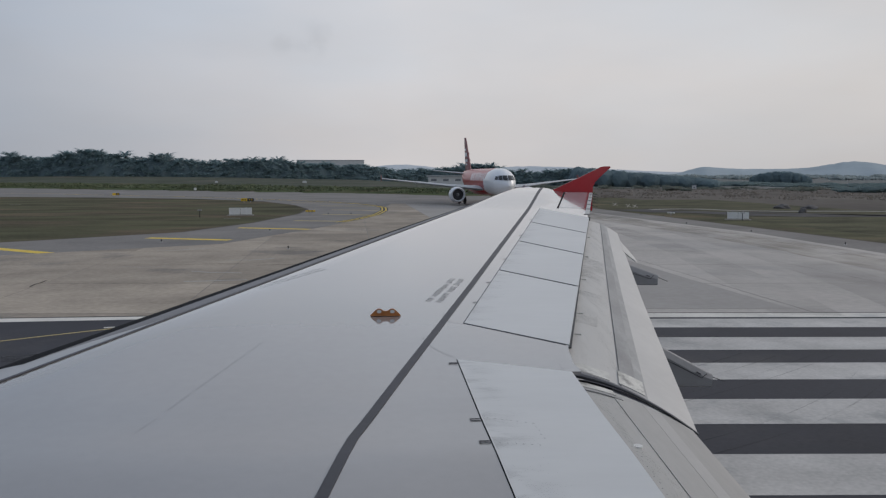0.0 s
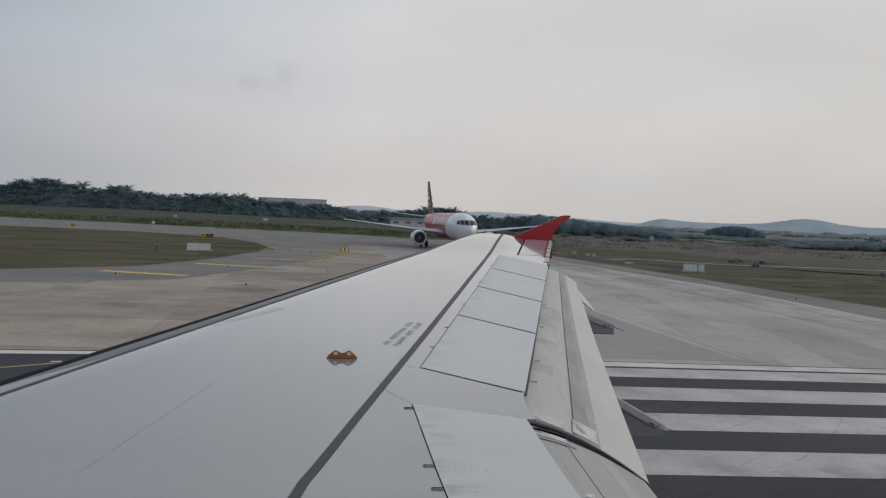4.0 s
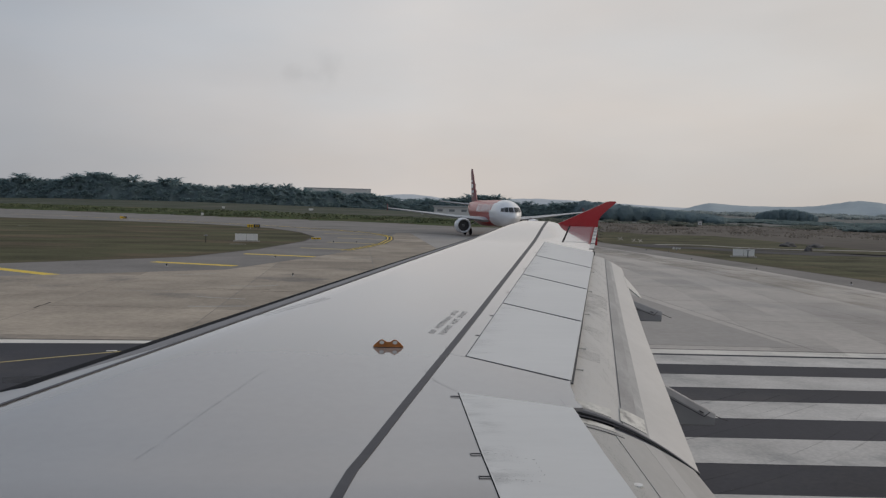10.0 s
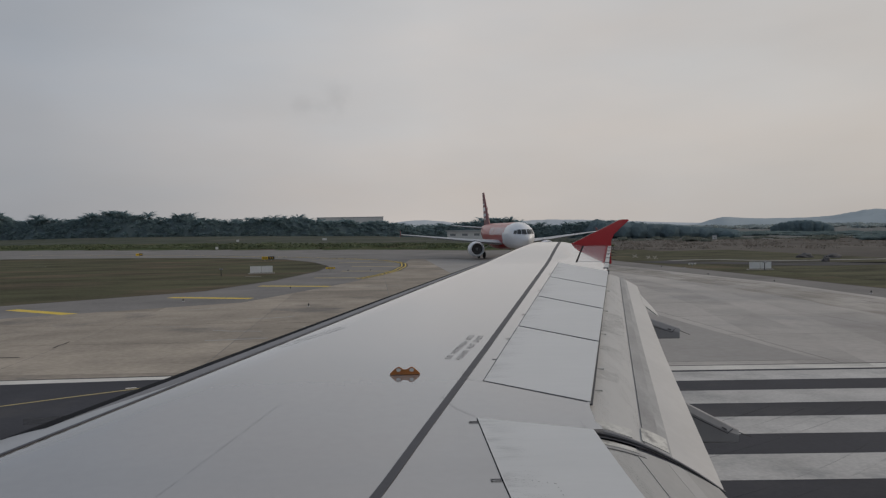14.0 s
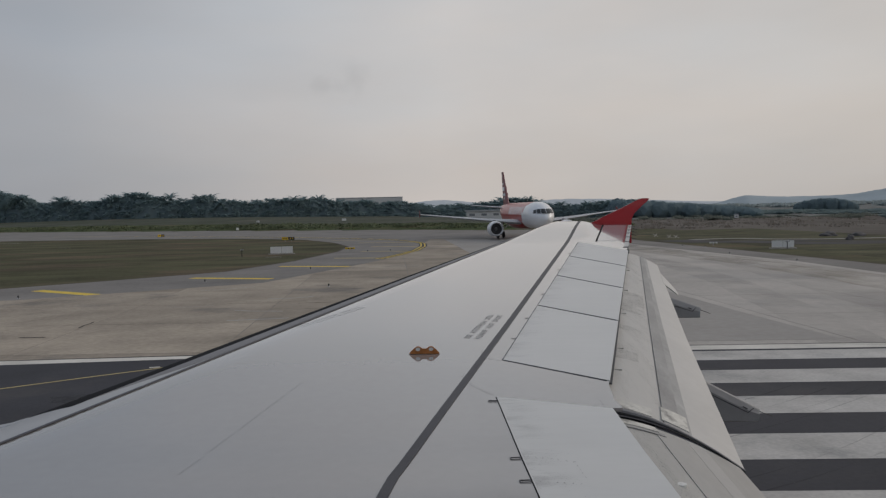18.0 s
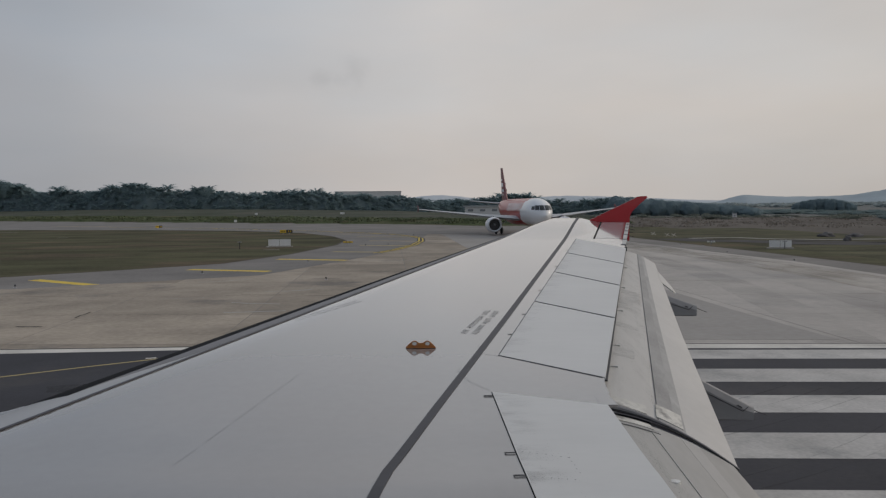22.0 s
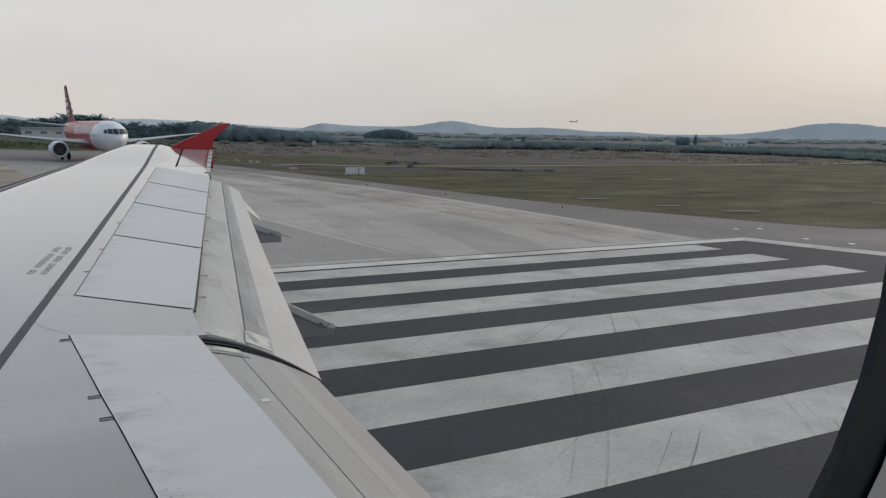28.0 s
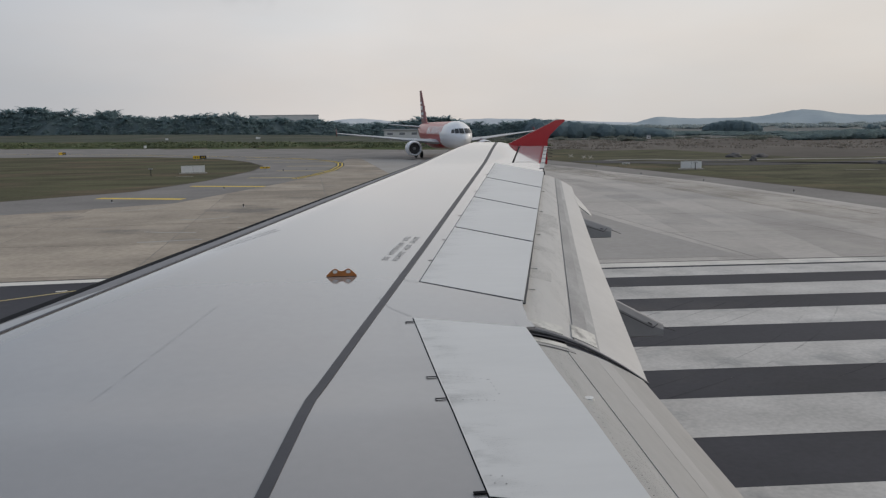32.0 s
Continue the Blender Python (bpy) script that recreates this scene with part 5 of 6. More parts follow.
        tube(bm, (3.5, 5.75 * s, 1.72), (2.3, 5.75 * s, 1.75), 0.6, 0.22, 16)
        part("exhaust", bm, STEEL, engine, "metal exhaust cone")
        part("pylon", boxes((2.2, 6.0, 5.68 * s - 0.09, 5.68 * s + 0.09, 2.5, 3.1)), WING_FAR, engine)
        # main gear
        bm = bmesh.new()
        tube(bm, (0, 3.8 * s, 0.6), (0.1, 3.4 * s, 2.7), 0.13, 0.16, 10)
        tube(bm, (0, 3.8 * s, 1.3), (0.1, 2.2 * s, 2.4), 0.07, 0.07, 8)
        tube(bm, (0, 3.35 * s, 0.58), (0, 4.25 * s, 0.58), 0.08, 0.08, 8)
        leg = part("main_gear", bm, SIGN_WHITE, jetliner, "white main gear leg")
        for dy in (-0.46, 0.46):
            bm = bmesh.new()
            tube(bm, (0, 3.8 * s + dy - 0.19, 0.585), (0, 3.8 * s + dy + 0.19, 0.585), 0.585, 0.585, 24)
            bmesh.ops.bevel(bm, geom=[e for e in bm.edges if len(e.link_faces) == 2 and abs(e.verts[0].co.y - e.verts[1].co.y) < 1e-5], offset=0.09, segments=2, affect="EDGES")
            part("wheel", bm, TYRE, leg, "black tyre", smooth=True)
    bm = bmesh.new()
    tube(bm, (12.64, 0, 0.4), (12.7, 0, 2.1), 0.09, 0.12, 10)
    tube(bm, (12.64, -0.3, 0.39), (12.64, 0.3, 0.39), 0.06, 0.06, 8)
    leg = part("nose_gear", bm, SIGN_WHITE, jetliner, "white nose gear leg")
    for dy in (-0.25, 0.25):
        bm = bmesh.new()
        tube(bm, (12.64, dy - 0.1, 0.39), (12.64, dy + 0.1, 0.39), 0.39, 0.39, 20)
        part("wheel", bm, TYRE, leg, "black tyre", smooth=True)
    # fin
    rings = []
    for z, le, te, t in ((5.3, -11.6, -18.0, 0.32), (6.2, -13.0, -18.2, 0.30), (11.76, -17.6, -19.6, 0.12)):
        c = le - te
        ring = [(le - c * k / 8, t * math.sin(math.pi * (k / 8) ** 0.6), z) for k in range(9)] + [(le - c * k / 8, -t * math.sin(math.pi * (k / 8) ** 0.6), z) for k in range(7, 0, -1)]
        rings.append(ring)
    fin = part("fin", bridge(rings), fin_mat, jetliner, "painted tail fin", smooth=True)
    # pale emblem on the fin as plain shapes
    for s in (1, -1):
        for zz, w, h in ((7.2, 2.6, 0.5), (8.2, 2.0, 0.7), (9.3, 1.2, 0.35), (6.6, 1.2, 0.3)):
            xm = -15.9 - 0.62 * (zz - 7.2)
            y = s * (0.34 - 0.032 * (zz - 5.3))
            bm = bmesh.new()
            box(bm, xm - w / 2, xm + w / 2, min(y, y - 0.02 * s), max(y, y - 0.02 * s), zz, zz + h)
            part("emblem", bm, WHITE, fin, "plain white emblem patch")
    # cockpit panes: three a side, wrapped on the nose
    def hull(y, z):
        """How far back from the nose tip the hull reaches out to y, z."""
        lo, hi = 0.02, 6.0
        for _ in range(30):
            d = (lo + hi) / 2
            q = d / 6
            r = 1.975 * (1 - (1 - q) ** 2.1) ** 0.62
            zc = 3.78 - 0.55 * (1 - q) ** 2
            if (y / r) ** 2 + ((z - zc) / (1.035 * r)) ** 2 > 1:
                lo = d
            else:
                hi = d
        return hi

    for s in (1, -1):
        for y0, y1, z0, z1 in ((0.05, 0.70, 4.04, 4.72), (0.76, 1.22, 4.04, 4.70), (1.28, 1.58, 4.06, 4.58)):
            bm = bmesh.new()
            g = []
            for j in range(4):
                row = []
                for i in range(4):
                    y, z = y0 + (y1 - y0) * i / 3, z0 + (z1 - z0) * j / 3
                    y *= 1 - 0.10 * j / 3
                    row.append(bm.verts.new((17.7 - hull(y, z) + 0.03, s * (y + 0.01), z + 0.01)))
                g.append(row)
            for j in range(3):
                for i in range(3):
                    bm.faces.new((g[j][i], g[j][i + 1], g[j + 1][i + 1], g[j + 1][i]))
            bmesh.ops.recalc_face_normals(bm, faces=bm.faces[:])
            part("cockpit_pane", bm, GLASS_DARK, jetliner, "dark cockpit pane")
        # plain bars for the lettering on the side, and the doors
        x = 8.6
        for w, h, z in ((0.4, 1.3, 3.85), (0.3, 1.1, 3.85), (0.3, 1.65, 3.85), (0.3, 1.2, 3.85), (0.45, 0.9, 4.1), (0.3, 1.3, 3.85), (0.4, 1.1, 3.95), (0.3, 1.3, 3.85), (0.3, 1.65, 3.85), (0.45, 1.0, 4.0), (0.3, 1.3, 3.85), (0.35, 0.4, 3.85), (0.5, 1.2, 3.9), (0.3, 1.3, 3.85), (0.5, 1.1, 3.9), (0.3, 1.3, 3.85)):
            bm = bmesh.new()
            for k in range(4):
                za, zb = z + h * k / 4, z + h * (k + 1) / 4
                ya, yb = (math.sqrt(max(0.01, 1 - ((q - 3.78) / 2.044) ** 2)) * 1.975 + 0.012 for q in (za, zb))
                bm.faces.new([bm.verts.new(p) for p in ((x, s * ya, za), (x - w, s * ya, za), (x - w, s * yb, zb), (x, s * yb, zb))])
            part("lettering_bar", bm, WHITE, jetliner, "plain white bar of the side lettering")
            x -= w + 0.36
    return jetliner


def stand(x, y, heading):
    """heading: degrees from +x, anticlockwise."""
    return pose(x, y, 0.03, 0, 0, heading)


airliner("taxiing_airliner", "red and white twin-jet airliner waiting on the taxiway", [WHITE, RED_FAR], FIN_RED, stand(21.9, 131.0, -88.0))
airliner("distant_airliner", "white and dark patterned airliner far along the taxiway", [WHITE, NAVY], NAVY, stand(-330.0, 395.0, -30.0))
airliner("flying_airliner", "small pale airliner low over the far hills", [WING_FAR, WING_FAR], WING_FAR, pose(3350 * math.sin(radians(42.8)), 3350 * math.cos(radians(42.8)), 56, 0, -4, 140))


# ---- airfield furniture ----
def notice_board(x, y, turn, w=2.55, h=0.95, back=False):
    ob = thing("marker_board", "blank white two-panel marker board in the grass", "sign", "marker boards", at=pose(x, y, 0, 0, 0, turn))
    for s in (-1, 1):
        part("panel", boxes((s * w / 4 - w / 4 + 0.02, s * w / 4 + w / 4 - 0.02, -0.05, 0.05, 0.12, 0.12 + h)), SIGN_WHITE, ob)
        part("post", boxes((s * w / 4 - 0.04, s * w / 4 + 0.04, 0.05, 0.13, -0.05, 0.95)), STEEL, ob)
    part("plinth", boxes((-w / 2 - 0.2, w / 2 + 0.2, -0.35, 0.4, -0.05, 0.06)), SLAB, ob, "concrete plinth")
    return ob


notice_board(-13.35, 97.65, 5, 2.7, 0.78)
notice_board(41.65, 82.6, -20, 2.25, 0.72)
notice_board(-82.79, 130.47, 30)
notice_board(-61.91, 73.35, 45)


def guidance_sign(x, y, turn, w, h, mats):
    ob = thing("taxi_sign", "low taxiway sign with a yellow and a black panel", "sign", "taxiway signs", at=pose(x, y, 0, 0, 0, turn))
    n = len(mats)
    for k, m in enumerate(mats):
        x0 = -w / 2 + w * k / n
        p = part("panel", boxes((x0 + 0.01, x0 + w / n - 0.01, -0.12, 0.12, 0.25, 0.25 + h)), m, ob)
        for j in range(2):
            bx = x0 + w / n * (0.28 + 0.34 * j)
            part("legend_bar", boxes((bx, bx + w / n * 0.14, -0.126, -0.121, 0.25 + 0.25 * h, 0.25 + 0.75 * h)), SIGN_YELLOW if m is SIGN_BLACK else SIGN_BLACK, p)
        part("leg", boxes((x0 + w / n / 2 - 0.04, x0 + w / n / 2 + 0.04, -0.04, 0.04, -0.05, 0.25)), STEEL, ob)
    return ob


guidance_sign(-18.2, 141.2, 5, 2.2, 0.5, [SIGN_YELLOW, SIGN_BLACK])
guidance_sign(-52.35, 183.69, 40, 1.5, 0.5, [SIGN_YELLOW, SIGN_BLACK])
guidance_sign(-41.84, 50.17, 50, 1.7, 0.9, [SIGN_YELLOW])
guidance_sign(38.0, 92.0, -20, 0.9, 0.14, [SIGN_WHITE])
guidance_sign(-5.25, 100.74, 0, 1.2, 0.2, [SIGN_YELLOW])


def edge_light():
    ob = thing("edge_light", "small dark taxiway edge light on a stub", "light", "taxiway edge lights")
    bm = bmesh.new(); tube(bm, (0, 0, 0), (0, 0, 0.04), 0.15, 0.13, 12)
    part("base", bm, STEEL, ob)
    bm = bmesh.new(); tube(bm, (0, 0, 0.04), (0, 0, 0.16), 0.035, 0.035, 8)
    part("stub", bm, DARK_METAL, ob)
    bm = bmesh.new(); tube(bm, (0, 0, 0.16), (0, 0, 0.21), 0.075, 0.075, 12); tube(bm, (0, 0, 0.21), (0, 0, 0.29), 0.07, 0.035, 12)
    part("lamp_head", bm, DARK_METAL, ob, "dark lamp head")
    return ob


light = edge_light()
spots = [(-23.02, 51.27), (-13.71, 59.8), (-7.09, 70.11), (-2.98, 98.18), (-0.2, 98.44), (-4.22, 53.56), (33.9, 91.05), (35.76, 88.93), (33.47, 64.34), (32.61, 75.36), (35.5, 40.55), (33.98, 52.31), (-37.54, 51.15), (-61.91, 53.73), (3.82, 128.01), (33.47, 114.47)]
light.matrix_world = pose(*spots[0], 0.02)
light.scale = (0.72, 0.72, 0.72)
for x, y in spots[1:]:
    copy_thing(light, pose(x, y, 0.02)).scale = (0.72, 0.72, 0.72)


def inset_light(x, y):
    bm = bmesh.new()
    tube(bm, (0, 0, 0), (0, 0, 0.02), 0.16, 0.12, 14)
    ob = tagged(part("inset_light", bm, SIGN_WHITE), "flush pale runway end light in the asphalt", "light", "inset lights")
    ob.location = (x, y, 0.016)


for x, y in ((36.67, 27.92), (38, 27.4), (36.34, 23.65), (36.67, 21.51), (37.01, 19.38), (37.34, 17.26)):
    inset_light(x, y)


def sign_light(x, y, tall):
    """The small post with a head beside the boards."""
    ob = thing("post_light", "small white-topped post light in the grass", "light", "post lights", at=pose(x, y, 0))
    bm = bmesh.new(); tube(bm, (0, 0, -0.02), (0, 0, tall), 0.045, 0.045, 8)
    part("post", bm, DARK_METAL, ob)
    part("head", boxes((-0.22, 0.22, -0.07, 0.07, tall, tall + 0.10)), STEEL, ob, "grey lamp head")


sign_light(-17.39, 93.85, 0.75)
sign_light(41.49, 81.35, 0.75)


def cross_marker(x, y, turn):
    """A leaning cross of white boards on two struts."""
    ob = thing("cross_marker", "white leaning cross-shaped closure marker on the grass", "marker", "closure markers", at=pose(x, y, 0, 0, 0, turn))
    for s in (-1, 1):
        p = part("board", boxes((-1.0, 1.0, -0.10, 0.10, -0.015, 0.015)), SLAB, ob)
        p.matrix_local = pose(0, 0.02 * s, 0.62, 62, 0, 0) @ pose(0, 0, 0.016 * s, 0, 0, 36 * s)
        bm = bmesh.new()
        tube(bm, (0.45 * s, 0.25, 0.95), (0.45 * s, 0.75, -0.02), 0.025, 0.025, 6)
        part("strut", bm, STEEL, ob)
    return ob


for x, y, a in ((40.8, 120.5, 20), (41.0, 115.0, 25), (41.5, 113.6, 25)):
    cross_marker(x, y, a).scale = (0.5, 0.5, 0.42)

# pale slabs and patches let into the grass
for x, y, w, d, a in ((43.7, 46.03, 2.6, 1.0, -25), (44.56, 39.3, 2.3, 0.9, -8), (46.04, 34.37, 2.9, 1.0, -24), (62.89, 33.81, 1.6, 0.8, -20), (-13.35, 90.87, 1.7, 1.2, 0), (-80.95, 166.7, 10, 2.2, 4), (-53.9, 134.67, 1.6, 1.1, 10), (-75.55, 134.89, 2.0, 1.2, 0), (56.26, 74.14, 3.5, 1.0, -10), (70.75, 62.87, 4.0, 1.2, -6)):
    ob = tagged(part("drain_cover", boxes((-w / 2, w / 2, -d / 2, d / 2, -0.1, 0.015), (-w / 2 + 0.1, w / 2 - 0.1, -d / 2 + 0.1, d / 2 - 0.1, 0.015, 0.03)), COVER), "pale concrete drain cover in the grass", "drain cover", "drain covers")
    ob.matrix_world = pose(x, y, 0.0, 0, 0, a)


# dark heaps of spoil and the dark ditch behind the grass
def heap(x, y, w, h, seed):
    bm = bmesh.new()
    bmesh.ops.create_icosphere(bm, subdivisions=4, radius=1.0)
    for v in bm.verts:
        n = 1 + 0.35 * noise.noise((v.co * 1.7) + Vector((seed, 0, 0))) + 0.12 * noise.noise((v.co * 6) + Vector((0, seed, 0)))
        v.co = Vector((v.co.x * w * n, v.co.y * w * 0.7 * n, max(-0.3, v.co.z * h * n)))
    ob = tagged(part("earth_mound", bm, SPOIL, smooth=True), "dark heap of dug earth on the grass", "earth heap", "earth mounds")
    ob.location = (x, y, 0)


for k, (x, y, w, h) in enumerate(((62.2, 109.4, 3.4, 1.1), (65.0, 107.0, 3.4, 0.95), (57.6, 96.6, 1.5, 1.1), (67.2, 84.6, 2.6, 0.75), (71.0, 82.4, 2.8, 0.7))):
    heap(x, y, w * 0.36, h * 0.55, k * 3.1)


def band(name, pts, width, z, material, label, category):
    ob = ribbon(name, pts, width, z, material, None)
    return tagged(ob, label, category, kind="structure")


band("dirt_track", [(38.6, 108), (40.6, 101.2), (44.9, 99.4), (46.8, 96.4), (49.5, 92), (53, 90), (57.8, 89.8), (64.7, 88.4), (73.8, 88.8), (81, 85)], 6.0, 0.012, DITCH, "dark dirt track across the grass", "track")
band("gravel_road", [(41.5, 107.6), (45.4, 108.7), (48.7, 108.0), (51.7, 103.1), (56.4, 100.6), (67.4, 99.8), (74.1, 97.6), (93.5, 96.8), (108.3, 94.2), (120.2, 92), (162, 92), (260, 104), (420, 130)], 1.8, 0.02, GRAVEL, "pale gravel road across the field", "road")


# small white boxes on the banks of the far taxiway
def marker_box(x, y, w, h):
    ob = thing("marker_box", "small white marker box on a stub beside the taxiway", "marker", "marker boxes", at=pose(x, y, ground_height(x, y), 0, 0, 8))
    part("box", boxes((-w / 2, w / 2, -0.25, 0.25, 0.2, 0.2 + h)), SIGN_WHITE, ob)
    part("stub", boxes((-0.08, 0.08, -0.08, 0.08, -0.1, 0.2)), STEEL, ob)


for x, y, w, h in ((-46.8, 244.0, 0.8, 0.7), (-21.4, 360.0, 1.9, 0.9), (-62.0, 372.0, 1.2, 0.8)):
    marker_box(x, y, w, h)


# ---- buildings ----
def shed(name, label, x, y, turn, w, d, h, roof_over=0.5, bays=6, z=0.0, crown=None, cover=None):
    ob = thing(name, label, "building", at=pose(x, y, z, 0, 0, turn))
    part("wall", boxes((-w / 2, w / 2, -d / 2, d / 2, -1, h)), WALL, ob)
    part("roof", boxes((-w / 2 - roof_over, w / 2 + roof_over, -d / 2 - roof_over, d / 2 + roof_over, h, h + (crown or 0.06 * d + 0.25))), cover or ROOF, ob, "flat metal roof")
    for k in range(bays):
        x0 = -w / 2 + w * (k + 0.25) / bays
        part("window", boxes((x0, x0 + w * 0.45 / bays, -d / 2 - 0.05, -d / 2 + 0.02, h * 0.45, h * 0.72)), PANE, ob, "dull window")
    return ob


shed("site_office", "low white site office with a flat roof", 45.5, 383.0, -6, 17.5, 6.0, 4.0, 0.7, 3, ground_height(45.5, 383))
shed("long_warehouse", "long pale warehouse behind the trees", -39.5, 1500.0, 0, 123, 60, 28, 0.5, 9, ground_height(-40, 1500), 1.2)
shed("block_building", "pale block building behind the trees", -251.0, 1500.0, 0, 20, 20, 24.5, 0.4, 2, ground_height(-251, 1500), 0.8)
shed("hangar_shed", "pale shed with a light roof in the far scrub", 720, 528, -50, 23, 10, 6.4, 0.5, 4, ground_height(720, 528), 2.2, WHITE)
shed("white_hut", "small white hut far in the scrub", 137, 305, -20, 1.5, 1.4, 1.5, 0.1, 1, ground_height(137, 305))
for k, (x, y, w, h) in enumerate(((-2500, 760, 260, 22), (-2300, 950, 180, 16), (-2050, 900, 120, 14), (-1900, 1200, 160, 18))):
    shed("terminal_building", "far pale terminal building in the haze", x, y, 60, w, 60, h, 1.0, 10)

# ---- trees ----
random.seed(21)


def palm(seed):
    rnd = random.Random(seed)
    ob = thing("oil_palm", "dark green oil palm at the edge of the airfield", "tree", "palms")
    h = 8.2 + rnd.uniform(-0.8, 0.8)
    bm = bmesh.new()
    z = 0.0
    lean = rnd.uniform(-0.3, 0.3)
    for k in range(5):
        a, b = k / 5, (k + 1) / 5
        tube(bm, (lean * a * a, 0, h * a), (lean * b * b, 0, h * b), 0.42 - 0.1 * a, 0.42 - 0.1 * b, 8)
    part("trunk", bm, BARK, ob)
    vs, fs = [], []
    for k in range(40):
        az = rnd.uniform(0, 2 * math.pi)
        up = rnd.uniform(-0.05, 1.45)
        length = rnd.uniform(4.2, 5.6)
        d = Vector((math.cos(az), math.sin(az), 0))
        side = Vector((-d.y, d.x, 0))
        base = len(vs)
        n = 7
        for j in range(n + 1):
            u = j / n
            p = Vector((lean, 0, h)) + d * (length * u * math.cos(up * (1 - 0.5 * u))) + Vector((0, 0, length * (math.sin(up) * u - 0.5 * u * u)))
            w = 0.46 * math.sin(math.pi * (0.12 + 0.86 * u)) + 0.04
            vs += [tuple(p + side * w + Vector((0, 0, -0.35 * w))), tuple(p), tuple(p - side * w + Vector((0, 0, -0.35 * w)))]
        for j in range(n):
            a = base + 3 * j
            # leaflets: leave gaps on alternate sides so that the outline is feathered
            if j % 2 == 0 or j < 2:
                fs.append((a, a + 1, a + 4, a + 3))
            else:
                fs.append((a, a + 1, a + 4))
            if j % 2 == 1 or j < 2:
                fs.append((a + 1, a + 2, a + 5, a + 4))
            else:
                fs.append((a + 1, a + 2, a + 4))
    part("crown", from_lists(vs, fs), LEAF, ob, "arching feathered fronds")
    return ob


def leaf_cloud(vs, fs, rnd, cx, cy, cz, rx, ry, rz, count, size, loose=0.5):
    """Leaf clumps spread over a lump, mostly facing outwards."""
    for _ in range(count):
        d = Vector((rnd.gauss(0, 1), rnd.gauss(0, 1), rnd.gauss(0.15, 1))).normalized()
        r = rnd.uniform(0.82, 1.06)
        p = Vector((cx + d.x * rx * r, cy + d.y * ry * r, cz + d.z * rz * r))
        n = (d + Vector((rnd.gauss(0, 0.4), rnd.gauss(0, 0.4), rnd.gauss(0, 0.4))) * loose).normalized()
        a = n.cross(Vector((rnd.gauss(0, 1), rnd.gauss(0, 1), rnd.gauss(0, 1)))).normalized()
        b = n.cross(a)
        s = size * rnd.uniform(0.6, 1.3)
        k = len(vs)
        vs += [tuple(p - a * s), tuple(p + b * s * 0.62), tuple(p + a * s), tuple(p - b * s * 0.62)]
        fs.append((k, k + 1, k + 2, k + 3))


def broad_tree(seed):
    rnd = random.Random(seed)
    ob = thing("broadleaf_tree", "dark rounded broadleaf tree at the edge of the airfield", "tree", "broadleaf trees")
    bm = bmesh.new()
    tube(bm, (0, 0, -0.5), (0.2, 0, 4.5), 0.45, 0.32, 10)
    lobes = []
    for k in range(6):
        a = 2 * math.pi * k / 6 + rnd.uniform(-0.3, 0.3)
        e = (2.6 * math.cos(a), 2.6 * math.sin(a), rnd.uniform(6.5, 10.0))
        tube(bm, (0.2, 0, 4.2), e, 0.2, 0.07, 7)
        lobes.append(e)
    lobes.append((0.3, 0, 11.5))
    part("trunk", bm, BARK, ob)
    vs, fs = [], []
    for x, y, z in lobes:
        leaf_cloud(vs, fs, rnd, x, y, z, 2.9, 2.9, 2.3, 520, 0.38)
    leaf_cloud(vs, fs, rnd, 0, 0, 4.0, 3.2, 3.2, 3.4, 160, 0.8)
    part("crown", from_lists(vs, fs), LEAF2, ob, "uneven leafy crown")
    return ob


palms = [palm(k) for k in range(4)]
broads = [broad_tree(40 + k) for k in range(3)]
protos = []


def tree_line_y(x):
    return 560 + 30 * math.sin(x * 0.011) - 0.00022 * x * x


def bump(x, c, w):
    return math.exp(-((x - c) / w) ** 2)


def stand_height(x):
    """The stand's rounded mounds, from the tall trees on the rise to the low gap behind the taxiing jet."""
    return 10.6 + 10.0 * bump(x, -258, 20) + 6.2 * bump(x, -168, 24) + 3.4 * bump(x, -124, 12) + 3.0 * bump(x, -58, 26) - 2.4 * bump(x, 34, 14) + 6.2 * bump(x, 92, 20) + 1.5 * bump(x, -214, 10) + 6.0 * bump(x, -318, 36) + 5.5 * bump(x, -392, 48) + 4.0 * bump(x, 186, 26) + 0.9 * noise.noise((x * 0.09, 5, 0))


for k in range(150):
    x = -330 + 515 * (k + random.uniform(0, 0.9)) / 150
    y = tree_line_y(x) + random.uniform(2, 13)
    kind = broads if x < -232 and random.random() < 0.7 or random.random() < 0.03 else palms
    s = stand_height(x) * random.uniform(0.88, 1.08) / (13.8 if kind is broads else 10.6)
    if kind is palms and random.random() < 0.15:
        s *= 1.14
    src = random.choice(kind)
    m = pose(x, y, ground_height(x, y) - 0.2, 0, 0, random.uniform(0, 360))
    if src not in protos:
        protos.append(src)
        src.matrix_world = m
        src.scale = (s, s, s)
        ob = src
    else:
        ob = copy_thing(src, m)
        ob.scale = (s, s, s)
for k, src in enumerate(palms + broads):
    if src not in protos:
        src.matrix_world = pose(-500 - 20 * k, 560, 0)


bm = bmesh.new()
bmesh.ops.create_icosphere(bm, subdivisions=2, radius=1.0)
ball_v = [tuple(v.co) for v in bm.verts]
ball_f = [tuple(v.index for v in f.verts) for f in bm.faces]
bm.free()


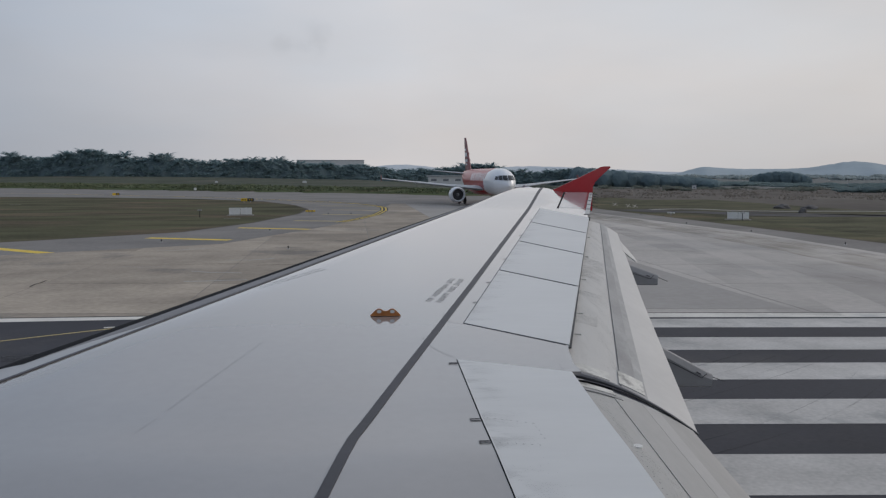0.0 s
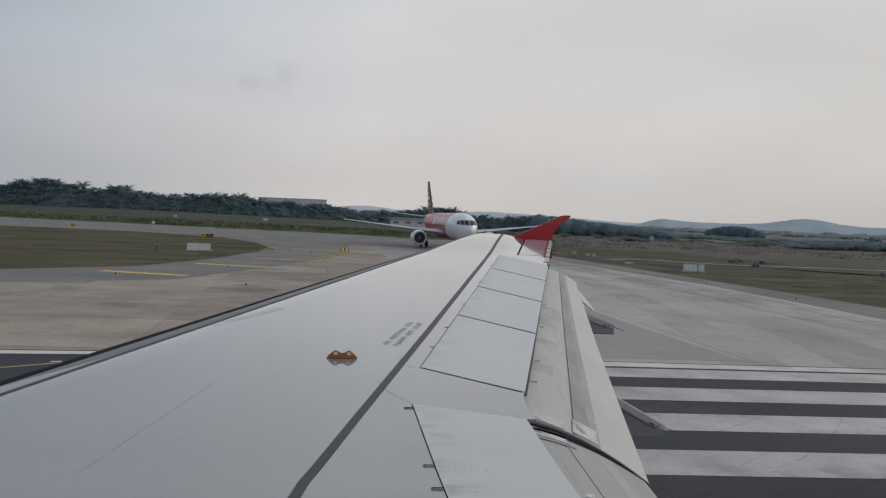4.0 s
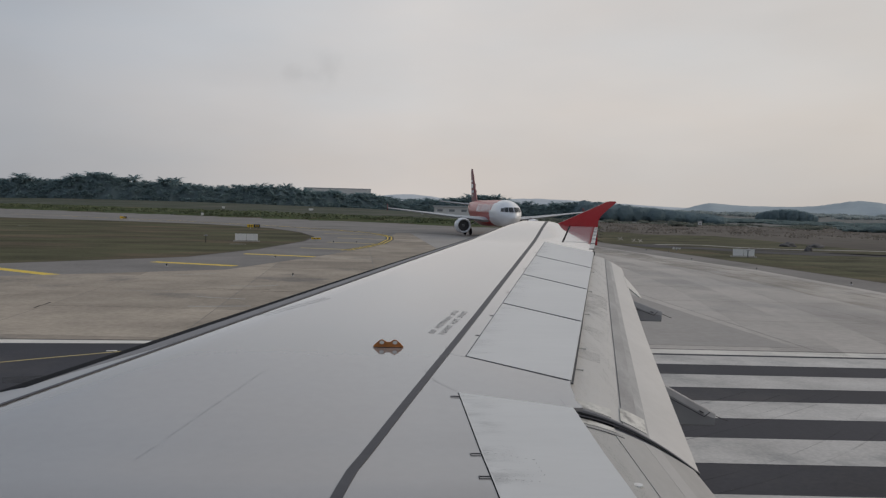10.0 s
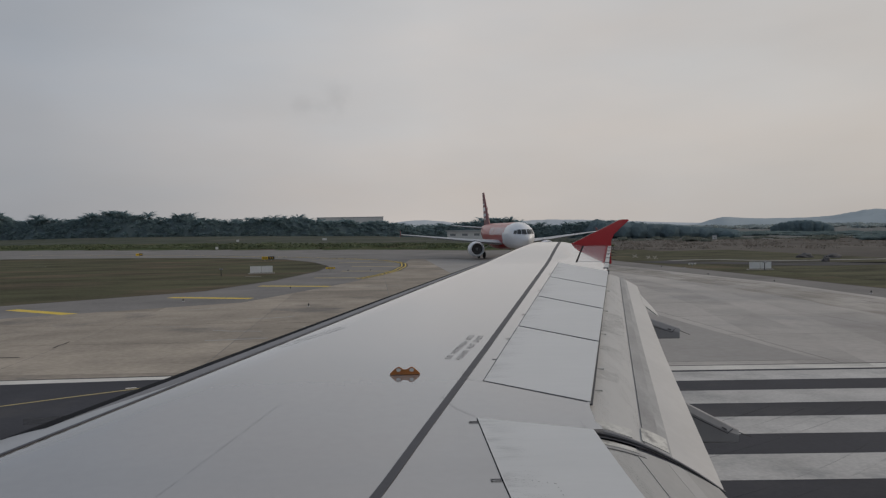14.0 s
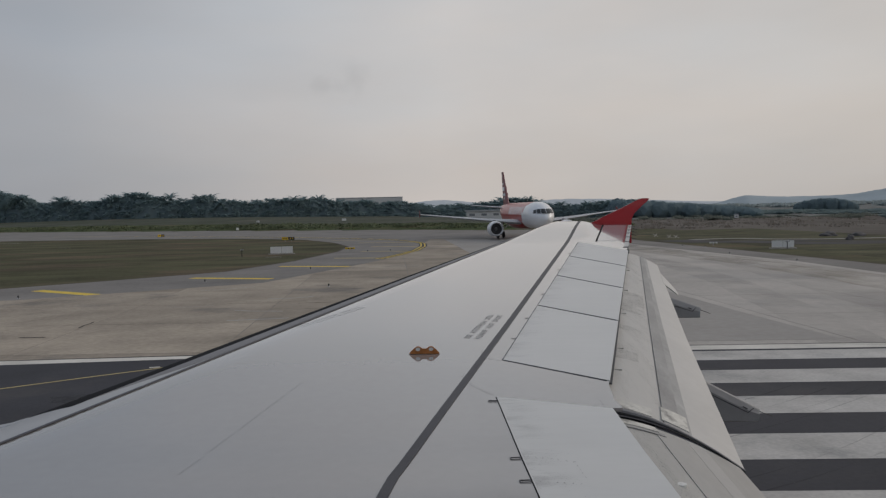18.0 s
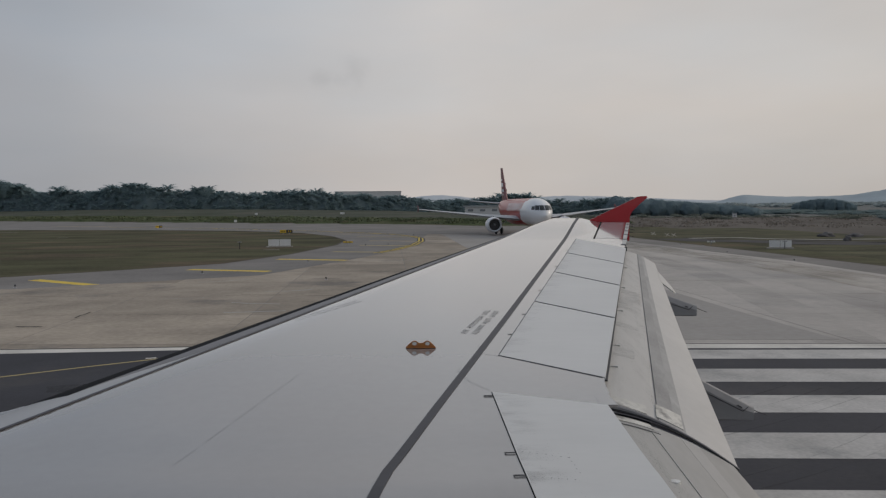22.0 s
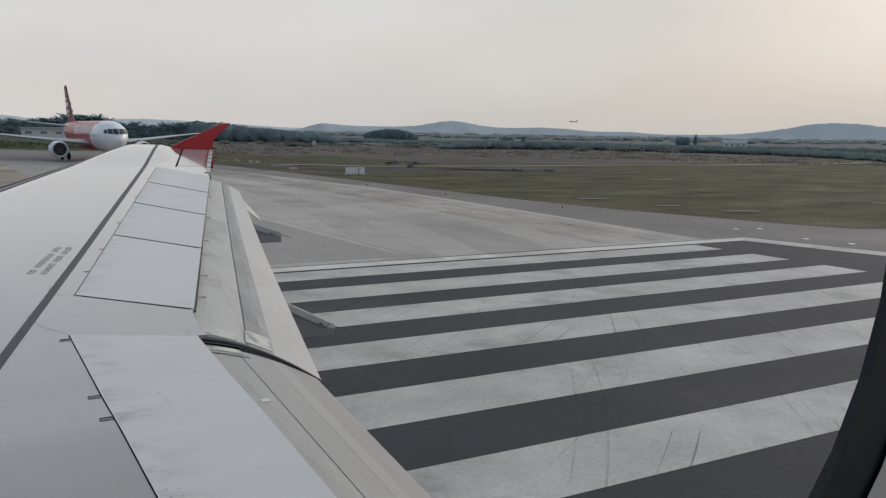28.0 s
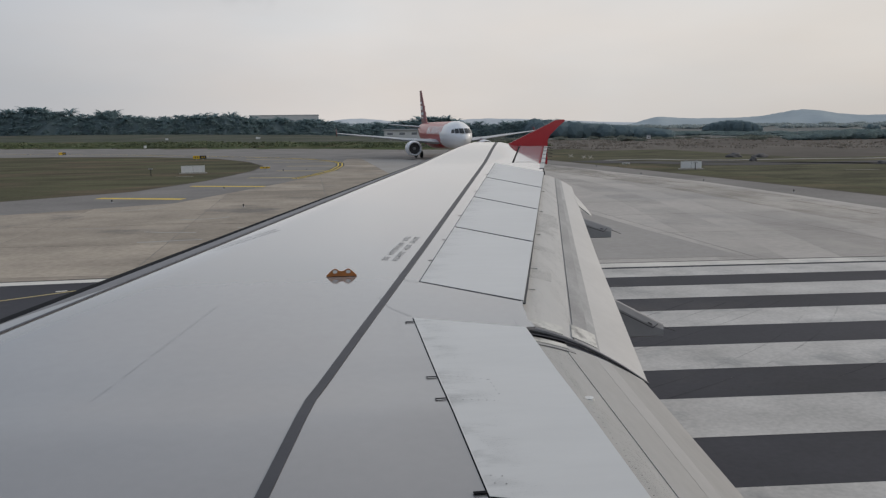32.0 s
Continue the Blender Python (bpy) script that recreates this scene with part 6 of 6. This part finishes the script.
def wood(name, label, count, place, seed, size=1.5, leaves=150, material=None, category="woods", heart=0.78):
    rnd = random.Random(seed)
    vs, fs = [], []
    for k in range(count):
        x, y, h, w = place(rnd, k / count)
        z = ground_height(x, y)
        leaf_cloud(vs, fs, rnd, x, y, z + h * 0.42, w, w, h * 0.58, leaves, size)
        if not heart:
            continue
        # the closed heart of the lump
        k0 = len(vs)
        for q in ball_v:
            f = heart * (0.85 + 0.3 * rnd.random())
            vs.append((x + q[0] * w * f, y + q[1] * w * f, z + h * 0.42 + q[2] * h * 0.58 * f))
        fs += [tuple(k0 + i for i in f) for f in ball_f]
    bm = from_lists(vs, fs)
    return tagged(part(name, bm, material or WOODS), label, category, kind="stuff")


def palm_crowns(name, label, count, place, seed):
    """A stand of palm crowns, frond by frond, too dense to count."""
    rnd = random.Random(seed)
    vs, fs = [], []
    for k in range(count):
        x, y, h, w = place(rnd, k / count)
        top = Vector((x, y, ground_height(x, y) + h))
        for _ in range(22):
            az, up, length = rnd.uniform(0, 2 * math.pi), rnd.uniform(0.0, 1.45), rnd.uniform(3.2, 5.0) * w
            d = Vector((math.cos(az), math.sin(az), 0))
            roll = rnd.uniform(-1.0, 1.0)
            side = Vector((-d.y, d.x, 0)) * math.cos(roll) + Vector((0, 0, math.sin(roll)))
            base, n = len(vs), 5
            for j in range(n + 1):
                u = j / n
                p = top + d * (length * u * math.cos(up * (1 - 0.5 * u))) + Vector((0, 0, length * (math.sin(up) * u - 0.5 * u * u)))
                wd = (0.36 * math.sin(math.pi * (0.12 + 0.84 * u)) + 0.04) * w
                vs += [tuple(p + side * wd), tuple(p - side * wd)]
            for j in range(n):
                a = base + 2 * j
                fs.append((a, a + 1, a + 3, a + 2) if j < 3 else (a, a + 1, a + 2) if j % 2 else (a, a + 1, a + 3))
    return tagged(part(name, from_lists(vs, fs), LEAF), label, "woods", kind="stuff")


def stand_front(x):
    return tree_line_y(x) - 4 + 6 * noise.noise((x * 0.02, 0, 1)) + 2.5 * noise.noise((x * 0.15, 0, 2))


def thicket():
    """The closed body of the stand: a dark backing added behind its fronds, uneven in height and depth."""
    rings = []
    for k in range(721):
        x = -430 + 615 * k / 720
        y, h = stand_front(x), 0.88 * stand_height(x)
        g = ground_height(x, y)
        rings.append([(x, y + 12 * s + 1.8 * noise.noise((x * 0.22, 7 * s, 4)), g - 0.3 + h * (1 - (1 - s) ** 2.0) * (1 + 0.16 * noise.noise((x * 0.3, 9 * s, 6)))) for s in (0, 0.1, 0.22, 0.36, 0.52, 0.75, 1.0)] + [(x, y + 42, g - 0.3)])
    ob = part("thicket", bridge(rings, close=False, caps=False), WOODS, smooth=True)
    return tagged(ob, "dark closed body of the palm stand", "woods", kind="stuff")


def crowns(rnd, u):
    x = -430 + 615 * u
    s = rnd.random() ** 1.15
    return x, stand_front(x) + 12 * s, 0.88 * stand_height(x) * (1 - (1 - s) ** 2.0) + rnd.uniform(-0.9, 0.2) + (rnd.uniform(-0.4, 1.0) if s > 0.75 else 0), rnd.uniform(0.5, 0.85)


def low_right(rnd, u):
    a = radians(16.2 + 9.3 * u)
    r = 590 + rnd.uniform(-30, 50)
    return r * math.sin(a), r * math.cos(a), (13.8 - 7.5 * u) * rnd.uniform(0.88, 1.06), rnd.uniform(5, 8)


def clump(rnd, u):
    a = radians(28.1 + 3.3 * u)
    r = 1000 + rnd.uniform(-16, 16)
    return r * math.sin(a), r * math.cos(a), 15.0 * (math.sin(math.pi * (0.10 + 0.80 * u)) ** 0.4) * rnd.uniform(0.95, 1.04), rnd.uniform(5, 7)


def far_right(rnd, u):
    a = radians(25 + 48 * u)
    r = 850 + rnd.uniform(-90, 130)
    return r * math.sin(a), r * math.cos(a), rnd.uniform(1.5, 3.6), rnd.uniform(7, 13)


def near_belt(rnd, u):
    a = 33.5 + 33 * u
    r = 268 - 0.19 * (a - 45.5) ** 2 + 42 * rnd.random()
    return r * math.sin(radians(a)), r * math.cos(radians(a)), (3.0 - 0.055 * (a - 33)) * rnd.uniform(0.75, 1.05) * (0.35 + 0.65 * ease(a, 33.5, 36.5)), rnd.uniform(2.0, 4.2)


def horizon(rnd, u):
    a = radians(-8 + 88 * u)
    r = 1900 + rnd.uniform(-200, 900)
    return r * math.sin(a), r * math.cos(a), rnd.uniform(6, 11), rnd.uniform(16, 30)


def bushes(rnd, u):
    a = radians(12 + 58 * u)
    r = rnd.uniform(240, 900)
    return r * math.sin(a), r * math.cos(a), rnd.uniform(0.6, 2.0), rnd.uniform(1.5, 6)


def brush(rnd, u):
    a = radians(10 + 62 * rnd.random())
    r = 170 + 700 * rnd.random() ** 1.3
    return r * math.sin(a), r * math.cos(a), rnd.uniform(0.08, 0.26) * (0.6 + r / 700), rnd.uniform(1.0, 3.0) * (0.6 + r / 400)


def knolls(rnd, u):
    a = radians((38.0, 38.4, 39.3, 50.2, 50.6, 51.2)[int(u * 6)])
    r = 1100
    return r * math.sin(a), r * math.cos(a), (9, 7, 9, 13, 12, 15)[int(u * 6)], (5, 4, 3.4, 8, 6, 2.5)[int(u * 6)]


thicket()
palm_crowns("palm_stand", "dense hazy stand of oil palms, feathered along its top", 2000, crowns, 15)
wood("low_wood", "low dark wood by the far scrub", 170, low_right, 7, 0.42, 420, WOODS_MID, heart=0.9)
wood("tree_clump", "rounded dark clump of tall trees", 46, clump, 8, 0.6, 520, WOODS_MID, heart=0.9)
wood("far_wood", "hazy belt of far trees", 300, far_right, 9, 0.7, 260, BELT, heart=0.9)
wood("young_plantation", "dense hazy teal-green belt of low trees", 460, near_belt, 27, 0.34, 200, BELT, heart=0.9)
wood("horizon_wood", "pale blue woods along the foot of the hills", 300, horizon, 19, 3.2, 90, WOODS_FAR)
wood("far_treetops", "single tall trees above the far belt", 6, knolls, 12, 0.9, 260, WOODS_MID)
wood("scrub_bushes", "scattered low bushes on rough ground", 230, bushes, 10, 0.4, 90, BUSH, heart=0.6)
def weeds(rnd, u):
    x = -420 + 480 * rnd.random()
    v = 7 + 55 * rnd.random() ** 1.6
    low = 0.35 + 0.65 * max(0.0, min(1.0, 0.5 + 1.2 * noise.noise((x * 0.02, v * 0.05, 8))))
    return x, taxi_edge(x) + v, rnd.uniform(0.3, 1.2) * low, rnd.uniform(1.2, 4.5)


wood("rank_weeds", "dark green rank weeds on the bank behind the taxiway", 1300, weeds, 23, 0.34, 34, WEEDS, "weeds", 0)
wood("dry_brush", "brownish dry brush over the rough ground", 2200, brush, 11, 0.30, 14, BRUSH, "scrub", 0)


# thin masts in the scrub
def mast(x, y, h):
    ob = thing("field_mast", "thin grey mast in the far scrub", "mast", "masts", at=pose(x, y, ground_height(x, y)))
    bm = bmesh.new(); tube(bm, (0, 0, -0.3), (0, 0, h), 0.16, 0.07, 8)
    part("pole", bm, STEEL, ob)
    part("head", boxes((-0.5, 0.5, -0.15, 0.15, h - 0.4, h)), DARK_METAL, ob)


for b, r, h in ((33.75, 520, 7.5), (25.6, 620, 9.0)):
    mast(r * math.sin(radians(b)), r * math.cos(radians(b)), h)


# ---- hills ----
def ridge(name, label, r, bearing0, bearing1, height, material, seed):
    rings = []
    n = 300
    for k in range(n + 1):
        b = bearing0 + (bearing1 - bearing0) * k / n
        a = radians(b)
        e = height(b)
        h = max(0.0, math.tan(radians(e)) * r * (1 + 0.05 * noise.noise((b * 0.9, seed, 0)) + 0.025 * noise.noise((b * 3.1, seed, 5)) + 0.045 * noise.noise((b * 9.0, seed, 8)) + 0.032 * noise.noise((b * 23.0, seed, 9))))
        h *= ease(b, bearing0, bearing0 + 3) * (1 - ease(b, bearing1 - 3, bearing1))
        d = Vector((math.sin(a), math.cos(a), 0))
        ring = []
        for j, (dr, f) in enumerate(((-420, 0), (-300, 0.3), (-170, 0.68), (-60, 0.94), (0, 1.0), (80, 0.9), (260, 0.4), (400, 0.0))):
            p = d * (r + dr * (0.8 + 0.3 * noise.noise((b * 0.5, j, seed))))
            ring.append((p.x, p.y, h * f * (1 + 0.12 * noise.noise((b * 1.3, j * 2.0, seed))) if 0 < f < 1 else h * f - (2 if f == 0 else 0)))
        rings.append(ring)
    ob = part(name, bridge(rings, close=False, caps=False), material, smooth=True)
    return tagged(ob, label, "hills", kind="structure")


def bell(b, c, w):
    return math.exp(-((b - c) / w) ** 2)


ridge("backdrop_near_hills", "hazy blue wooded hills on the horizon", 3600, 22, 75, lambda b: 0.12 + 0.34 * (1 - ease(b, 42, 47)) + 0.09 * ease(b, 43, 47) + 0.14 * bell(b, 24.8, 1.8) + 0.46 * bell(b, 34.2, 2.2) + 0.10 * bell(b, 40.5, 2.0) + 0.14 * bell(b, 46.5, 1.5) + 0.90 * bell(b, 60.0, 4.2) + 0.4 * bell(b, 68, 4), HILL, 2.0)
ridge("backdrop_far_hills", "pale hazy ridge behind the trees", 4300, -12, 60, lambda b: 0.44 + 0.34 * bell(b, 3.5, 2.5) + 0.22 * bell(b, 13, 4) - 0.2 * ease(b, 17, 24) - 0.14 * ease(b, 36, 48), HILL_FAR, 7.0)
